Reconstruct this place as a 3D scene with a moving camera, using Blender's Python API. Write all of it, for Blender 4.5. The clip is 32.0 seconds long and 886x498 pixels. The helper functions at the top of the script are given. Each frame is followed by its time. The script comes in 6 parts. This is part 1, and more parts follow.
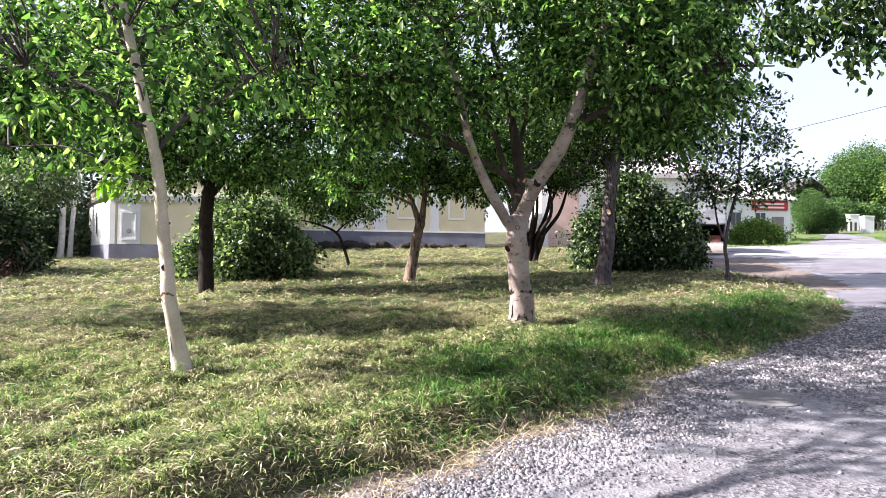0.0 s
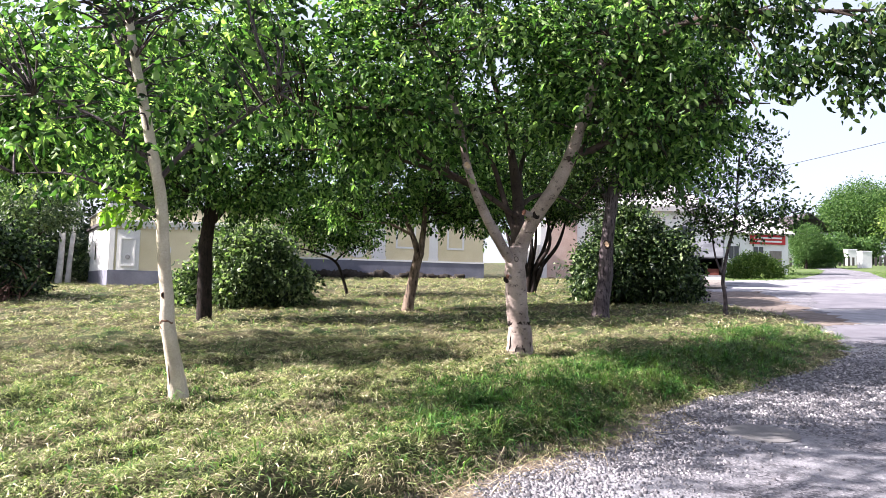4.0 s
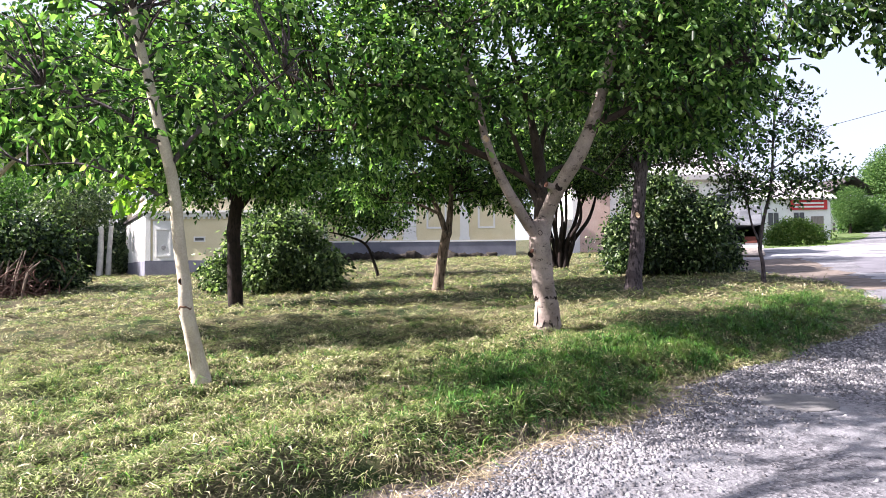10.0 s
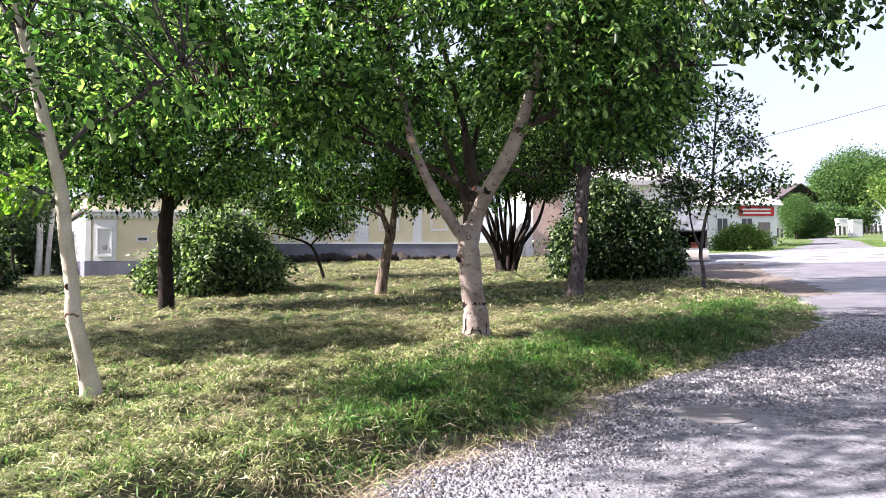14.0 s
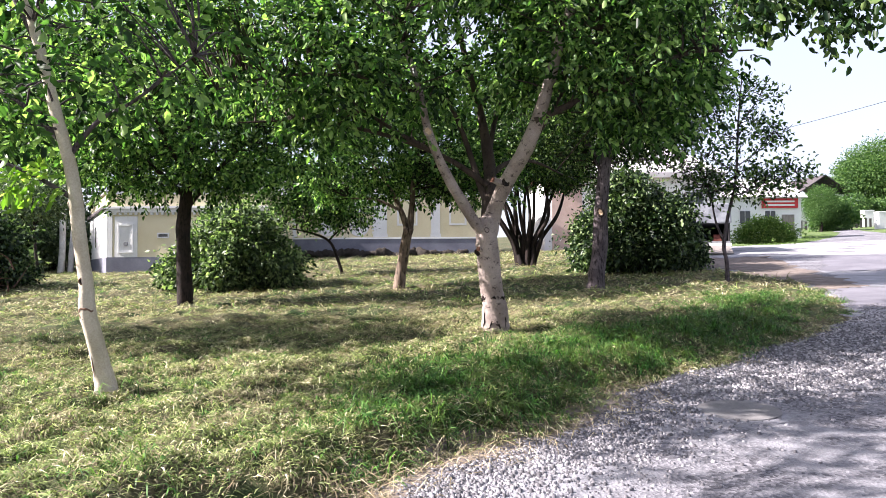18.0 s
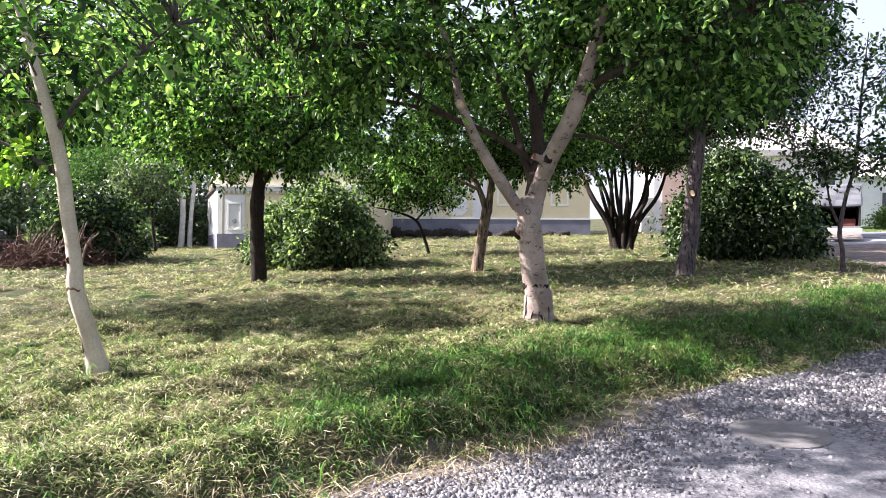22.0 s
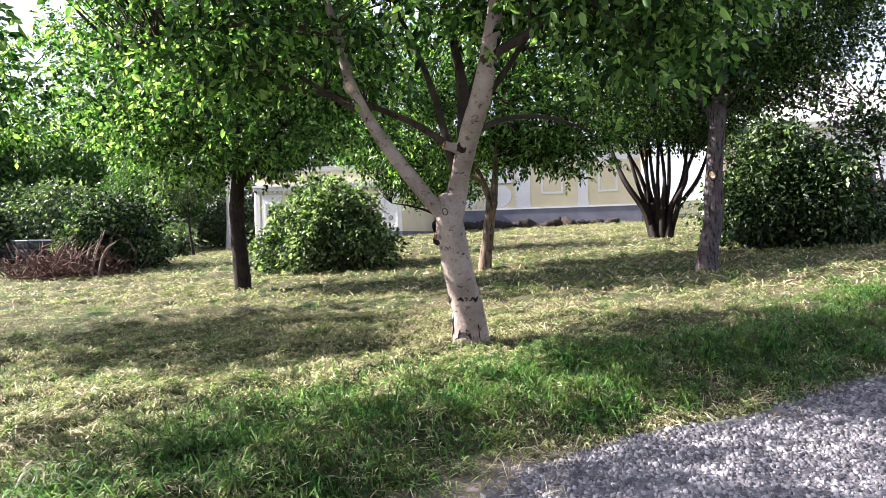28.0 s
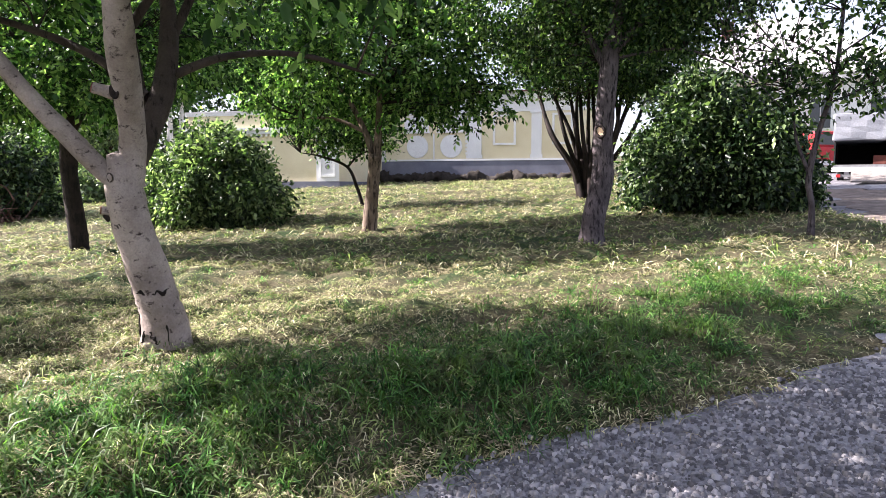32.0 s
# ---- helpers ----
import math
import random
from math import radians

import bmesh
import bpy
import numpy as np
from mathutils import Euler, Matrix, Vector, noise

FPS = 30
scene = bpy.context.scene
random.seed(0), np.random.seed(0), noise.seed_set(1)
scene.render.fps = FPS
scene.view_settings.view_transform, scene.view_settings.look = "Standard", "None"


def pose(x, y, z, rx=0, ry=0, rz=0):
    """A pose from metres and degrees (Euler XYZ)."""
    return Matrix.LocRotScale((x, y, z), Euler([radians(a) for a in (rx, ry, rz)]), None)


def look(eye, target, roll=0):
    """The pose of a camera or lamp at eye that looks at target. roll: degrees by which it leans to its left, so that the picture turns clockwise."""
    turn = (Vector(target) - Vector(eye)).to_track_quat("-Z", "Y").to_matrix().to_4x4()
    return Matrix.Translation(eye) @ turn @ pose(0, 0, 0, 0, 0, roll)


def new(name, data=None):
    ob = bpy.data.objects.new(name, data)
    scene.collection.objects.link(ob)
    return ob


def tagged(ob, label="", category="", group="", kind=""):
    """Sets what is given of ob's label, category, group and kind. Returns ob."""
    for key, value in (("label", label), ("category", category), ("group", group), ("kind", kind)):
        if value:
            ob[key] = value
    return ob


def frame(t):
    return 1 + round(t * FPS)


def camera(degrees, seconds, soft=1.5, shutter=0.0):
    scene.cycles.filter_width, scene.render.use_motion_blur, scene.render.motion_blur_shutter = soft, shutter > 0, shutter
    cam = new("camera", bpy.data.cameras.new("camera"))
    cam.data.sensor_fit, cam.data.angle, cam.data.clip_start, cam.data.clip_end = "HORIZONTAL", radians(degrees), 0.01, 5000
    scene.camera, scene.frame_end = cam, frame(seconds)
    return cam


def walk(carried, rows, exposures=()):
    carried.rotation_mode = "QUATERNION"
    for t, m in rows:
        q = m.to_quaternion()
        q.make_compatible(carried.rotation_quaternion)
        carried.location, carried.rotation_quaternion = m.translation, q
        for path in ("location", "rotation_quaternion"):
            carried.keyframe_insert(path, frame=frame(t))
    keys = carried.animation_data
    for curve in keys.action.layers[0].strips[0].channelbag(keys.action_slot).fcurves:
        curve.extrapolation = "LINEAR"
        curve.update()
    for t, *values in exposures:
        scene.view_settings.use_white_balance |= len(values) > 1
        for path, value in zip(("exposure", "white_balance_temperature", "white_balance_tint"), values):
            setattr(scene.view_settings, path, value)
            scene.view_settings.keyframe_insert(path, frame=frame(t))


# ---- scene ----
cam = camera(65.0, 32.0, soft=0.6)
PATH = [
    (0, (1.231, 1.155, 0.962), (1.255, 3.155, 1.003), 1.0),
    (0.5, (1.254, 1.123, 0.969), (1.296, 3.121, 1.027), 1.1),
    (1, (1.234, 1.097, 0.958), (1.25, 3.094, 1.059), 2.0),
    (1.5, (1.24, 1.119, 0.969), (1.241, 3.117, 1.057), 2.3),
    (2, (1.228, 1.116, 0.964), (1.226, 3.112, 1.09), 2.0),
    (2.5, (1.217, 1.15, 0.968), (1.219, 3.148, 1.05), 2.3),
    (3, (1.223, 1.136, 0.961), (1.22, 3.133, 1.071), 2.0),
    (3.5, (1.223, 1.104, 0.973), (1.246, 3.1, 1.1), 2.0),
    (5.5, (1.232, 1.105, 0.964), (1.248, 3.101, 1.08), 0.9),
    (6, (1.244, 1.125, 0.961), (1.283, 3.122, 1.065), 0.9),
    (6.5, (1.249, 1.11, 0.96), (1.275, 3.107, 1.068), 0.8),
    (7, (1.247, 1.128, 0.963), (1.289, 3.125, 1.059), 1.0),
    (7.5, (1.265, 1.168, 0.96), (1.368, 3.164, 1.029), 1.1),
    (8, (1.299, 1.133, 0.955), (1.517, 3.117, 1.07), 0.6),
    (8.5, (1.276, 1.153, 0.952), (1.426, 3.143, 1.079), 0.5),
    (9, (1.294, 1.152, 0.955), (1.39, 3.148, 1.044), 1.0),
    (9.5, (1.316, 1.199, 0.939), (1.29, 3.198, 1.016), 0.6),
    (10, (1.416, 1.28, 0.936), (1.344, 3.277, 1.004), -0.4),
    (10.5, (1.411, 1.339, 0.942), (1.323, 3.337, 0.95), -0.1),
    (11, (1.465, 1.284, 0.954), (1.409, 3.283, 1.004), 0.0),
    (11.5, (1.465, 1.357, 0.951), (1.411, 3.356, 0.979), 0.4),
    (12, (1.45, 1.488, 0.966), (1.538, 3.485, 1.036), -0.2),
    (12.5, (1.475, 1.615, 0.972), (1.609, 3.61, 1.018), -1.1),
    (13, (1.694, 1.669, 0.967), (1.723, 3.669, 0.977), -0.3),
    (13.5, (1.908, 1.602, 0.989), (1.964, 3.601, 1.028), -0.4),
    (14, (1.949, 1.597, 0.984), (1.989, 3.595, 1.057), 0.0),
    (14.5, (1.93, 1.541, 0.97), (1.95, 3.537, 1.095), 0.4),
    (15, (1.917, 1.602, 0.972), (1.903, 3.599, 1.07), -0.1),
    (15.5, (1.911, 1.612, 0.953), (1.871, 3.611, 1.014), -0.7),
    (17.5, (1.96, 1.684, 0.949), (1.941, 3.683, 1.013), -0.7),
    (18, (1.964, 1.771, 0.961), (1.95, 3.77, 1.02), -0.3),
    (18.5, (1.984, 1.919, 0.977), (1.994, 3.916, 1.085), 0.5),
    (19, (2.117, 2.027, 0.977), (2.079, 4.025, 1.06), -1.8),
    (19.5, (2.408, 2.17, 0.963), (2.227, 4.161, 0.934), 0.4),
    (20, (2.584, 2.187, 0.97), (2.479, 4.183, 0.893), -0.2),
    (20.5, (2.661, 2.258, 0.97), (2.579, 4.256, 0.934), -1.5),
    (21, (2.771, 2.415, 1.007), (2.668, 4.413, 1.035), -0.0),
    (21.5, (2.841, 2.564, 1.016), (2.724, 4.56, 0.991), 0.4),
    (22, (3.098, 2.62, 1.022), (2.746, 4.589, 1.022), 0.8),
    (22.5, (3.273, 2.684, 1.027), (2.935, 4.655, 1.029), 0.8),
    (23, (3.323, 2.706, 1.022), (2.978, 4.676, 1.016), 1.1),
    (23.5, (3.355, 2.743, 1.026), (3.022, 4.715, 1.035), -0.4),
    (24, (3.371, 2.932, 1.014), (3.193, 4.924, 1.017), -0.1),
    (24.5, (3.458, 3.077, 1.046), (3.28, 5.069, 1.096), -1.0),
    (25, (3.748, 3.18, 1.065), (3.366, 5.142, 1.104), 0.6),
    (25.5, (3.941, 3.408, 1.109), (3.615, 5.38, 1.069), 0.5),
    (25.8, (3.976, 3.577, 1.127), (3.663, 5.552, 1.11), 1.3),
    (25.9, (3.992, 3.572, 1.123), (3.578, 5.529, 1.149), 1.2),
    (26, (4.021, 3.614, 1.122), (3.7, 5.588, 1.117), 1.4),
    (26.5, (4.2, 3.735, 1.124), (3.772, 5.689, 1.135), -0.6),
    (28.5, (5.019, 4.995, 1.273), (4.443, 6.909, 1.199), -1.4),
    (29, (5.231, 5.382, 1.291), (4.722, 7.312, 1.164), -1.4),
    (29.5, (5.477, 5.653, 1.337), (5.054, 7.607, 1.303), -1.1),
    (29.9, (5.76, 5.918, 1.378), (5.098, 7.803, 1.282), -0.5),
    (30, (5.822, 6.002, 1.38), (5.179, 7.89, 1.225), -0.7),
    (30.5, (6.114, 6.322, 1.374), (5.504, 8.218, 1.195), 0.2),
    (31, (6.393, 6.581, 1.421), (5.747, 8.472, 1.322), -0.5),
    (31.5, (6.814, 6.849, 1.472), (6.156, 8.73, 1.304), 0.0),
    (32, (7.018, 7.282, 1.481), (6.461, 9.194, 1.301), 0.0),
]
walk(cam, [(t, look(eye, target, roll)) for t, eye, target, roll in PATH], [(0, 2.05, 6200, 20), (23, 2.1, 6200, 20), (27, 2.3, 6200, 20), (32, 2.3, 6200, 21)])

# ---- world and sun ----
SUN_EL, SUN_AZ = 34.0, 94.0     # azimuth: degrees from +y towards -x
sd = Vector((-math.sin(radians(SUN_AZ)) * math.cos(radians(SUN_EL)), math.cos(radians(SUN_AZ)) * math.cos(radians(SUN_EL)), math.sin(radians(SUN_EL))))
world = bpy.data.worlds.new("world")
scene.world = world
world.use_nodes = True
wn = world.node_tree.nodes
sky = wn.new("ShaderNodeTexSky")
sky.sky_type, sky.sun_disc, sky.sun_elevation = "NISHITA", False, radians(SUN_EL)
sky.sun_rotation = radians(-SUN_AZ)
sky.dust_density, sky.air_density = 2.5, 1.0
wn["Background"].inputs["Strength"].default_value = 0.066
haze = wn.new("ShaderNodeMix")          # a thin even veil of cloud
haze.data_type = "RGBA"
haze.inputs[0].default_value, haze.inputs[7].default_value = 0.5, (4.7, 4.85, 5.2, 1)
world.node_tree.links.new(sky.outputs["Color"], haze.inputs[6])
world.node_tree.links.new(haze.outputs[2], wn["Background"].inputs["Color"])
sun = new("sun", bpy.data.lights.new("sun", "SUN"))
sun.data.energy, sun.data.angle, sun.data.color = 5.0, radians(0.6), (1.0, 0.94, 0.84)
sun.matrix_world = look(sd * 60, (0, 0, 0))


# ---- materials ----
def nodes_of(name, rough=0.8, metal=0.0):
    m = bpy.data.materials.new(name)
    m.use_nodes = True
    nt = m.node_tree
    b = nt.nodes["Principled BSDF"]
    b.inputs["Roughness"].default_value, b.inputs["Metallic"].default_value = rough, metal
    b.inputs["Specular IOR Level"].default_value = 0.2
    return m, nt, b


def ramp(nt, fac, stops):
    r = nt.nodes.new("ShaderNodeValToRGB")
    els = r.color_ramp.elements
    while len(els) < len(stops):
        els.new(0.5)
    for e, (p, c) in zip(els, stops):
        e.position, e.color = p, (*c, 1)
    nt.links.new(fac, r.inputs[0])
    return r.outputs[0]


def noise_tex(nt, scale, detail=4, stretch=None, rough=0.6):
    co = nt.nodes.new("ShaderNodeTexCoord").outputs["Object"]
    if stretch:
        mp = nt.nodes.new("ShaderNodeMapping")
        mp.inputs["Scale"].default_value = stretch
        nt.links.new(co, mp.inputs[0])
        co = mp.outputs[0]
    n = nt.nodes.new("ShaderNodeTexNoise")
    n.inputs["Scale"].default_value, n.inputs["Detail"].default_value, n.inputs["Roughness"].default_value = scale, detail, rough
    nt.links.new(co, n.inputs["Vector"])
    return n.outputs["Fac"]


def mixed(nt, a, b, fac, mode="MIX"):
    x = nt.nodes.new("ShaderNodeMix")
    x.data_type, x.blend_type = "RGBA", mode
    for i, v in ((0, fac), (6, a), (7, b)):
        if isinstance(v, (int, float)):
            x.inputs[i].default_value = v
        elif isinstance(v, tuple):
            x.inputs[i].default_value = (*v, 1)
        else:
            nt.links.new(v, x.inputs[i])
    return x.outputs[2]


def bumped(nt, b, height, strength, dist):
    n = nt.nodes.new("ShaderNodeBump")
    n.inputs["Strength"].default_value, n.inputs["Distance"].default_value = strength, dist
    nt.links.new(height, n.inputs["Height"])
    nt.links.new(n.outputs[0], b.inputs["Normal"])


def surface(name, dark, light, scale=3.0, fine=40.0, rough=0.8, bump=0.2, depth=0.01, metal=0.0, stretch=None):
    """A two-scale surface: broad stains between two colours, and fine grain."""
    m, nt, b = nodes_of(name, rough, metal)
    broad, grain = noise_tex(nt, scale, 4, stretch), noise_tex(nt, fine, 3, stretch)
    c = ramp(nt, broad, [(0.3, dark), (0.7, light)])
    g = ramp(nt, grain, [(0.2, (0.72, 0.72, 0.72)), (0.8, (1.1, 1.1, 1.1))])
    nt.links.new(mixed(nt, c, g, 1.0, "MULTIPLY"), b.inputs["Base Color"])
    if bump:
        bumped(nt, b, grain, bump, depth)
    return m


def leaf_material(name, dark, mid, light, glow=0.45, rough=0.45, gloss=0.2, patch=None, size=4.0):
    """Leaves: colour varies leaf by leaf, and light shines through them; patch: a second tint in patches, with shaded
    gaps between clumps painted in.
    """
    m, nt, b = nodes_of(name, rough)
    rnd = nt.nodes.new("ShaderNodeNewGeometry").outputs["Random Per Island"]
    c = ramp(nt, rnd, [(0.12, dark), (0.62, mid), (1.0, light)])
    if patch:
        c = mixed(nt, c, patch, ramp(nt, noise_tex(nt, size, 3), [(0.42, (0, 0, 0)), (0.66, (0.75, 0.75, 0.75))]))
        # Clump-sized brightness stands in for shade in the gaps of hay and grass.
        c = mixed(nt, c, ramp(nt, noise_tex(nt, 11, 2), [(0.36, (0.42, 0.42, 0.40)), (0.5, (1.0, 1.0, 1.0)), (0.66, (1.45, 1.45, 1.45))]), 1.0, "MULTIPLY")
    nt.links.new(c, b.inputs["Base Color"])
    b.inputs["Specular IOR Level"].default_value = gloss
    tr = nt.nodes.new("ShaderNodeBsdfTranslucent")
    nt.links.new(mixed(nt, c, (1.5, 1.9, 0.8), 1.0, "MULTIPLY"), tr.inputs["Color"])
    mx = nt.nodes.new("ShaderNodeMixShader")
    mx.inputs[0].default_value = glow
    nt.links.new(b.outputs[0], mx.inputs[1])
    nt.links.new(tr.outputs[0], mx.inputs[2])
    nt.links.new(mx.outputs[0], nt.nodes["Material Output"].inputs["Surface"])
    return m


# Wide ramps: contrast between lit and shaded leaves is put into leaf colour.
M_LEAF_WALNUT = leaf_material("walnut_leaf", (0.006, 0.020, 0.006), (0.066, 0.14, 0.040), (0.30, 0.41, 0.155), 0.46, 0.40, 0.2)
M_LEAF_SUNLIT = leaf_material("sunlit_walnut_leaf", (0.09, 0.17, 0.02), (0.20, 0.32, 0.045), (0.40, 0.50, 0.12), 0.5, 0.4, 0.4)
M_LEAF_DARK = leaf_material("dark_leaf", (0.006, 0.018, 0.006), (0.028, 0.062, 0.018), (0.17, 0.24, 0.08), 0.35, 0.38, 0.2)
# Bush leaves darkened: the bushes' inner shade is put into the colour.
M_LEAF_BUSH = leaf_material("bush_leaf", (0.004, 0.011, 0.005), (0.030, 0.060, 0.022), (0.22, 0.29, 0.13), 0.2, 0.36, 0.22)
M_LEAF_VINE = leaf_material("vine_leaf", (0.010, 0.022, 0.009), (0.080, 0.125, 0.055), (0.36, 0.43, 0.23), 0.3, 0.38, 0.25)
M_LEAF_FAR = leaf_material("far_leaf", (0.03, 0.07, 0.02), (0.06, 0.12, 0.035), (0.12, 0.19, 0.06), 0.3, 0.6)
M_LEAF_PALE = leaf_material("pale_leaf", (0.05, 0.10, 0.02), (0.11, 0.17, 0.045), (0.22, 0.28, 0.09), 0.4, 0.6)
M_HAY = leaf_material("cut_hay", (0.085, 0.07, 0.042), (0.32, 0.285, 0.17), (0.74, 0.69, 0.47), 0.15, 0.7, 0.2, (0.25, 0.20, 0.13), 2.6)
M_HAY_GREEN = leaf_material("wilted_grass", (0.045, 0.065, 0.022), (0.20, 0.25, 0.085), (0.50, 0.55, 0.25), 0.25, 0.7, 0.2, (0.14, 0.17, 0.06), 3.2)
M_SHRUB = leaf_material("shrub_leaf", (0.03, 0.052, 0.024), (0.085, 0.125, 0.06), (0.24, 0.285, 0.155), 0.25, 0.5, 0.4)
M_GRASS = leaf_material("green_blade", (0.014, 0.045, 0.009), (0.046, 0.135, 0.03), (0.15, 0.29, 0.085), 0.38, 0.5, 0.25, (0.11, 0.14, 0.045), 3.0)
M_VERGE = leaf_material("verge_grass", (0.05, 0.09, 0.02), (0.12, 0.19, 0.05), (0.26, 0.34, 0.12), 0.3, 0.6)
M_STRAW = leaf_material("dry_straw", (0.2, 0.15, 0.09), (0.38, 0.31, 0.20), (0.58, 0.51, 0.36), 0.1, 0.8)


def bark(name, dark, light, cracks, scale=9.0, crack_amount=0.55, squash=0.35):
    m, nt, b = nodes_of(name, 0.85)
    broad = noise_tex(nt, 3.0, 5)
    grain = noise_tex(nt, scale, 6, (1.6, 1.6, squash), 0.7)
    fine = noise_tex(nt, 55, 4, None, 0.75)
    c = ramp(nt, broad, [(0.32, dark), (0.68, light)])
    k = ramp(nt, grain, [(crack_amount - 0.10, (1, 1, 1)), (crack_amount, (0, 0, 0))])
    c = mixed(nt, c, cracks, k)
    c = mixed(nt, c, ramp(nt, fine, [(0.3, (0.76, 0.75, 0.75)), (0.65, (1.06, 1.06, 1.06))]), 1.0, "MULTIPLY")
    nt.links.new(c, b.inputs["Base Color"])
    bumped(nt, b, mixed(nt, grain, fine, 0.4), 0.9, 0.03)
    return m


M_BARK_PALE = bark("pale_walnut_bark", (0.21, 0.167, 0.15), (0.42, 0.35, 0.315), (0.045, 0.032, 0.03), 7.0, 0.44, 2.2)
M_BARK_SAP = bark("sapling_bark", (0.42, 0.37, 0.29), (0.60, 0.54, 0.44), (0.20, 0.15, 0.11), 8.0, 0.36, 1.6)
M_BARK_BIRCH = bark("birch_bark", (0.52, 0.50, 0.47), (0.74, 0.72, 0.69), (0.05, 0.045, 0.04), 5.0, 0.36, 3.0)
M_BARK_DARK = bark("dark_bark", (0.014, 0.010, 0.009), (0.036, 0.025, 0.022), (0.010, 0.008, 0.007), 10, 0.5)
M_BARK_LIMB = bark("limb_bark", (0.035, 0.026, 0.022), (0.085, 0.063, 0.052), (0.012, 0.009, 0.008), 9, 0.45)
M_BARK_GREY = bark("grey_bark", (0.06, 0.048, 0.052), (0.135, 0.112, 0.118), (0.018, 0.014, 0.016), 11.0, 0.5)
M_BARK_WARM = bark("warm_bark", (0.12, 0.085, 0.062), (0.27, 0.205, 0.16), (0.035, 0.025, 0.02), 10.0, 0.5, 0.2)
M_CUT = surface("fresh_cut_wood", (0.45, 0.30, 0.18), (0.62, 0.47, 0.33), 20, 90)
M_BROWN = surface("dry_brushwood", (0.045, 0.024, 0.02), (0.17, 0.095, 0.075), 5, 60)


def lawn_material():
    m, nt, b = nodes_of("lawn_soil", 0.95)
    patch, clump, grain = noise_tex(nt, 0.35, 4), noise_tex(nt, 2.4, 5), noise_tex(nt, 26, 5, None, 0.75)
    hay = ramp(nt, grain, [(0.3, (0.028, 0.023, 0.013)), (0.55, (0.115, 0.10, 0.056)), (0.8, (0.30, 0.265, 0.155))])
    green = ramp(nt, grain, [(0.3, (0.008, 0.018, 0.006)), (0.55, (0.03, 0.055, 0.016)), (0.8, (0.10, 0.14, 0.045))])
    f = mixed(nt, patch, clump, 0.6)
    c = mixed(nt, green, hay, ramp(nt, f, [(0.40, (0, 0, 0)), (0.56, (1, 1, 1))]))
    # the verge beyond the drive is short fresh turf
    xyz = nt.nodes.new("ShaderNodeSeparateXYZ")
    nt.links.new(nt.nodes.new("ShaderNodeTexCoord").outputs["Object"], xyz.inputs[0])
    east = nt.nodes.new("ShaderNodeMapRange")
    east.inputs["From Min"].default_value, east.inputs["From Max"].default_value = 13.0, 18.0
    nt.links.new(xyz.outputs["X"], east.inputs["Value"])
    turf = ramp(nt, f, [(0.38, (0.055, 0.088, 0.028)), (0.52, (0.092, 0.132, 0.044)), (0.66, (0.14, 0.18, 0.066))])
    c = mixed(nt, c, turf, east.outputs["Result"])
    nt.links.new(c, b.inputs["Base Color"])
    bumped(nt, b, grain, 0.8, 0.05)
    return m


def road_material():
    """Grey stones with paler patches that lie along the road: worn dusty gravel, and sun dapples put into the colour.
    """
    m, nt, b = nodes_of("gravel_road", 0.9)
    mid, grain = noise_tex(nt, 5, 5), noise_tex(nt, 55, 4, None, 0.75)
    mp = nt.nodes.new("ShaderNodeMapping")
    mp.inputs["Rotation"].default_value = (0, 0, radians(40))
    mp.inputs["Scale"].default_value = (0.5, 1.1, 1)
    nt.links.new(nt.nodes.new("ShaderNodeTexCoord").outputs["Object"], mp.inputs[0])
    pn = nt.nodes.new("ShaderNodeTexNoise")
    pn.inputs["Scale"].default_value, pn.inputs["Detail"].default_value = 1.0, 5
    nt.links.new(mp.outputs[0], pn.inputs["Vector"])
    v = nt.nodes.new("ShaderNodeTexVoronoi")
    v.inputs["Scale"].default_value = 34
    nt.links.new(nt.nodes.new("ShaderNodeTexCoord").outputs["Object"], v.inputs["Vector"])
    bw = nt.nodes.new("ShaderNodeRGBToBW")
    nt.links.new(v.outputs["Color"], bw.inputs[0])
    stones = ramp(nt, bw.outputs[0], [(0.15, (0.07, 0.068, 0.077)), (0.5, (0.145, 0.14, 0.155)), (0.9, (0.27, 0.262, 0.28))])
    stones = mixed(nt, stones, ramp(nt, grain, [(0.25, (0.4, 0.4, 0.42)), (0.75, (1.25, 1.25, 1.25))]), 1.0, "MULTIPLY")
    dust_and_sun = ramp(nt, grain, [(0.2, (0.15, 0.148, 0.163)), (0.8, (0.30, 0.296, 0.318))])
    f = mixed(nt, pn.outputs["Fac"], mid, 0.3)
    c = mixed(nt, stones, dust_and_sun, ramp(nt, f, [(0.47, (0, 0, 0)), (0.60, (1, 1, 1))]))
    nt.links.new(c, b.inputs["Base Color"])
    bumped(nt, b, mixed(nt, v.outputs["Distance"], grain, 0.5), 0.8, 0.02)
    return m


M_LAWN, M_ROAD = lawn_material(), road_material()
M_STONE = leaf_material("road_stone", (0.075, 0.072, 0.078), (0.175, 0.168, 0.178), (0.36, 0.345, 0.355), 0.0, 0.85)
M_CONCRETE = surface("worn_concrete", (0.30, 0.28, 0.27), (0.46, 0.43, 0.41), 2.5, 60, 0.85)
M_ASPHALT = surface("pale_asphalt", (0.12, 0.115, 0.135), (0.19, 0.183, 0.207), 1.2, 70, 0.85)
M_DUST = surface("pale_road_dust", (0.21, 0.207, 0.225), (0.36, 0.355, 0.375), 1.6, 70, 0.9, 0.3, 0.006)
M_DIRT = surface("trodden_dirt", (0.10, 0.08, 0.07), (0.23, 0.19, 0.165), 3.5, 45, 0.95, 0.5, 0.01)
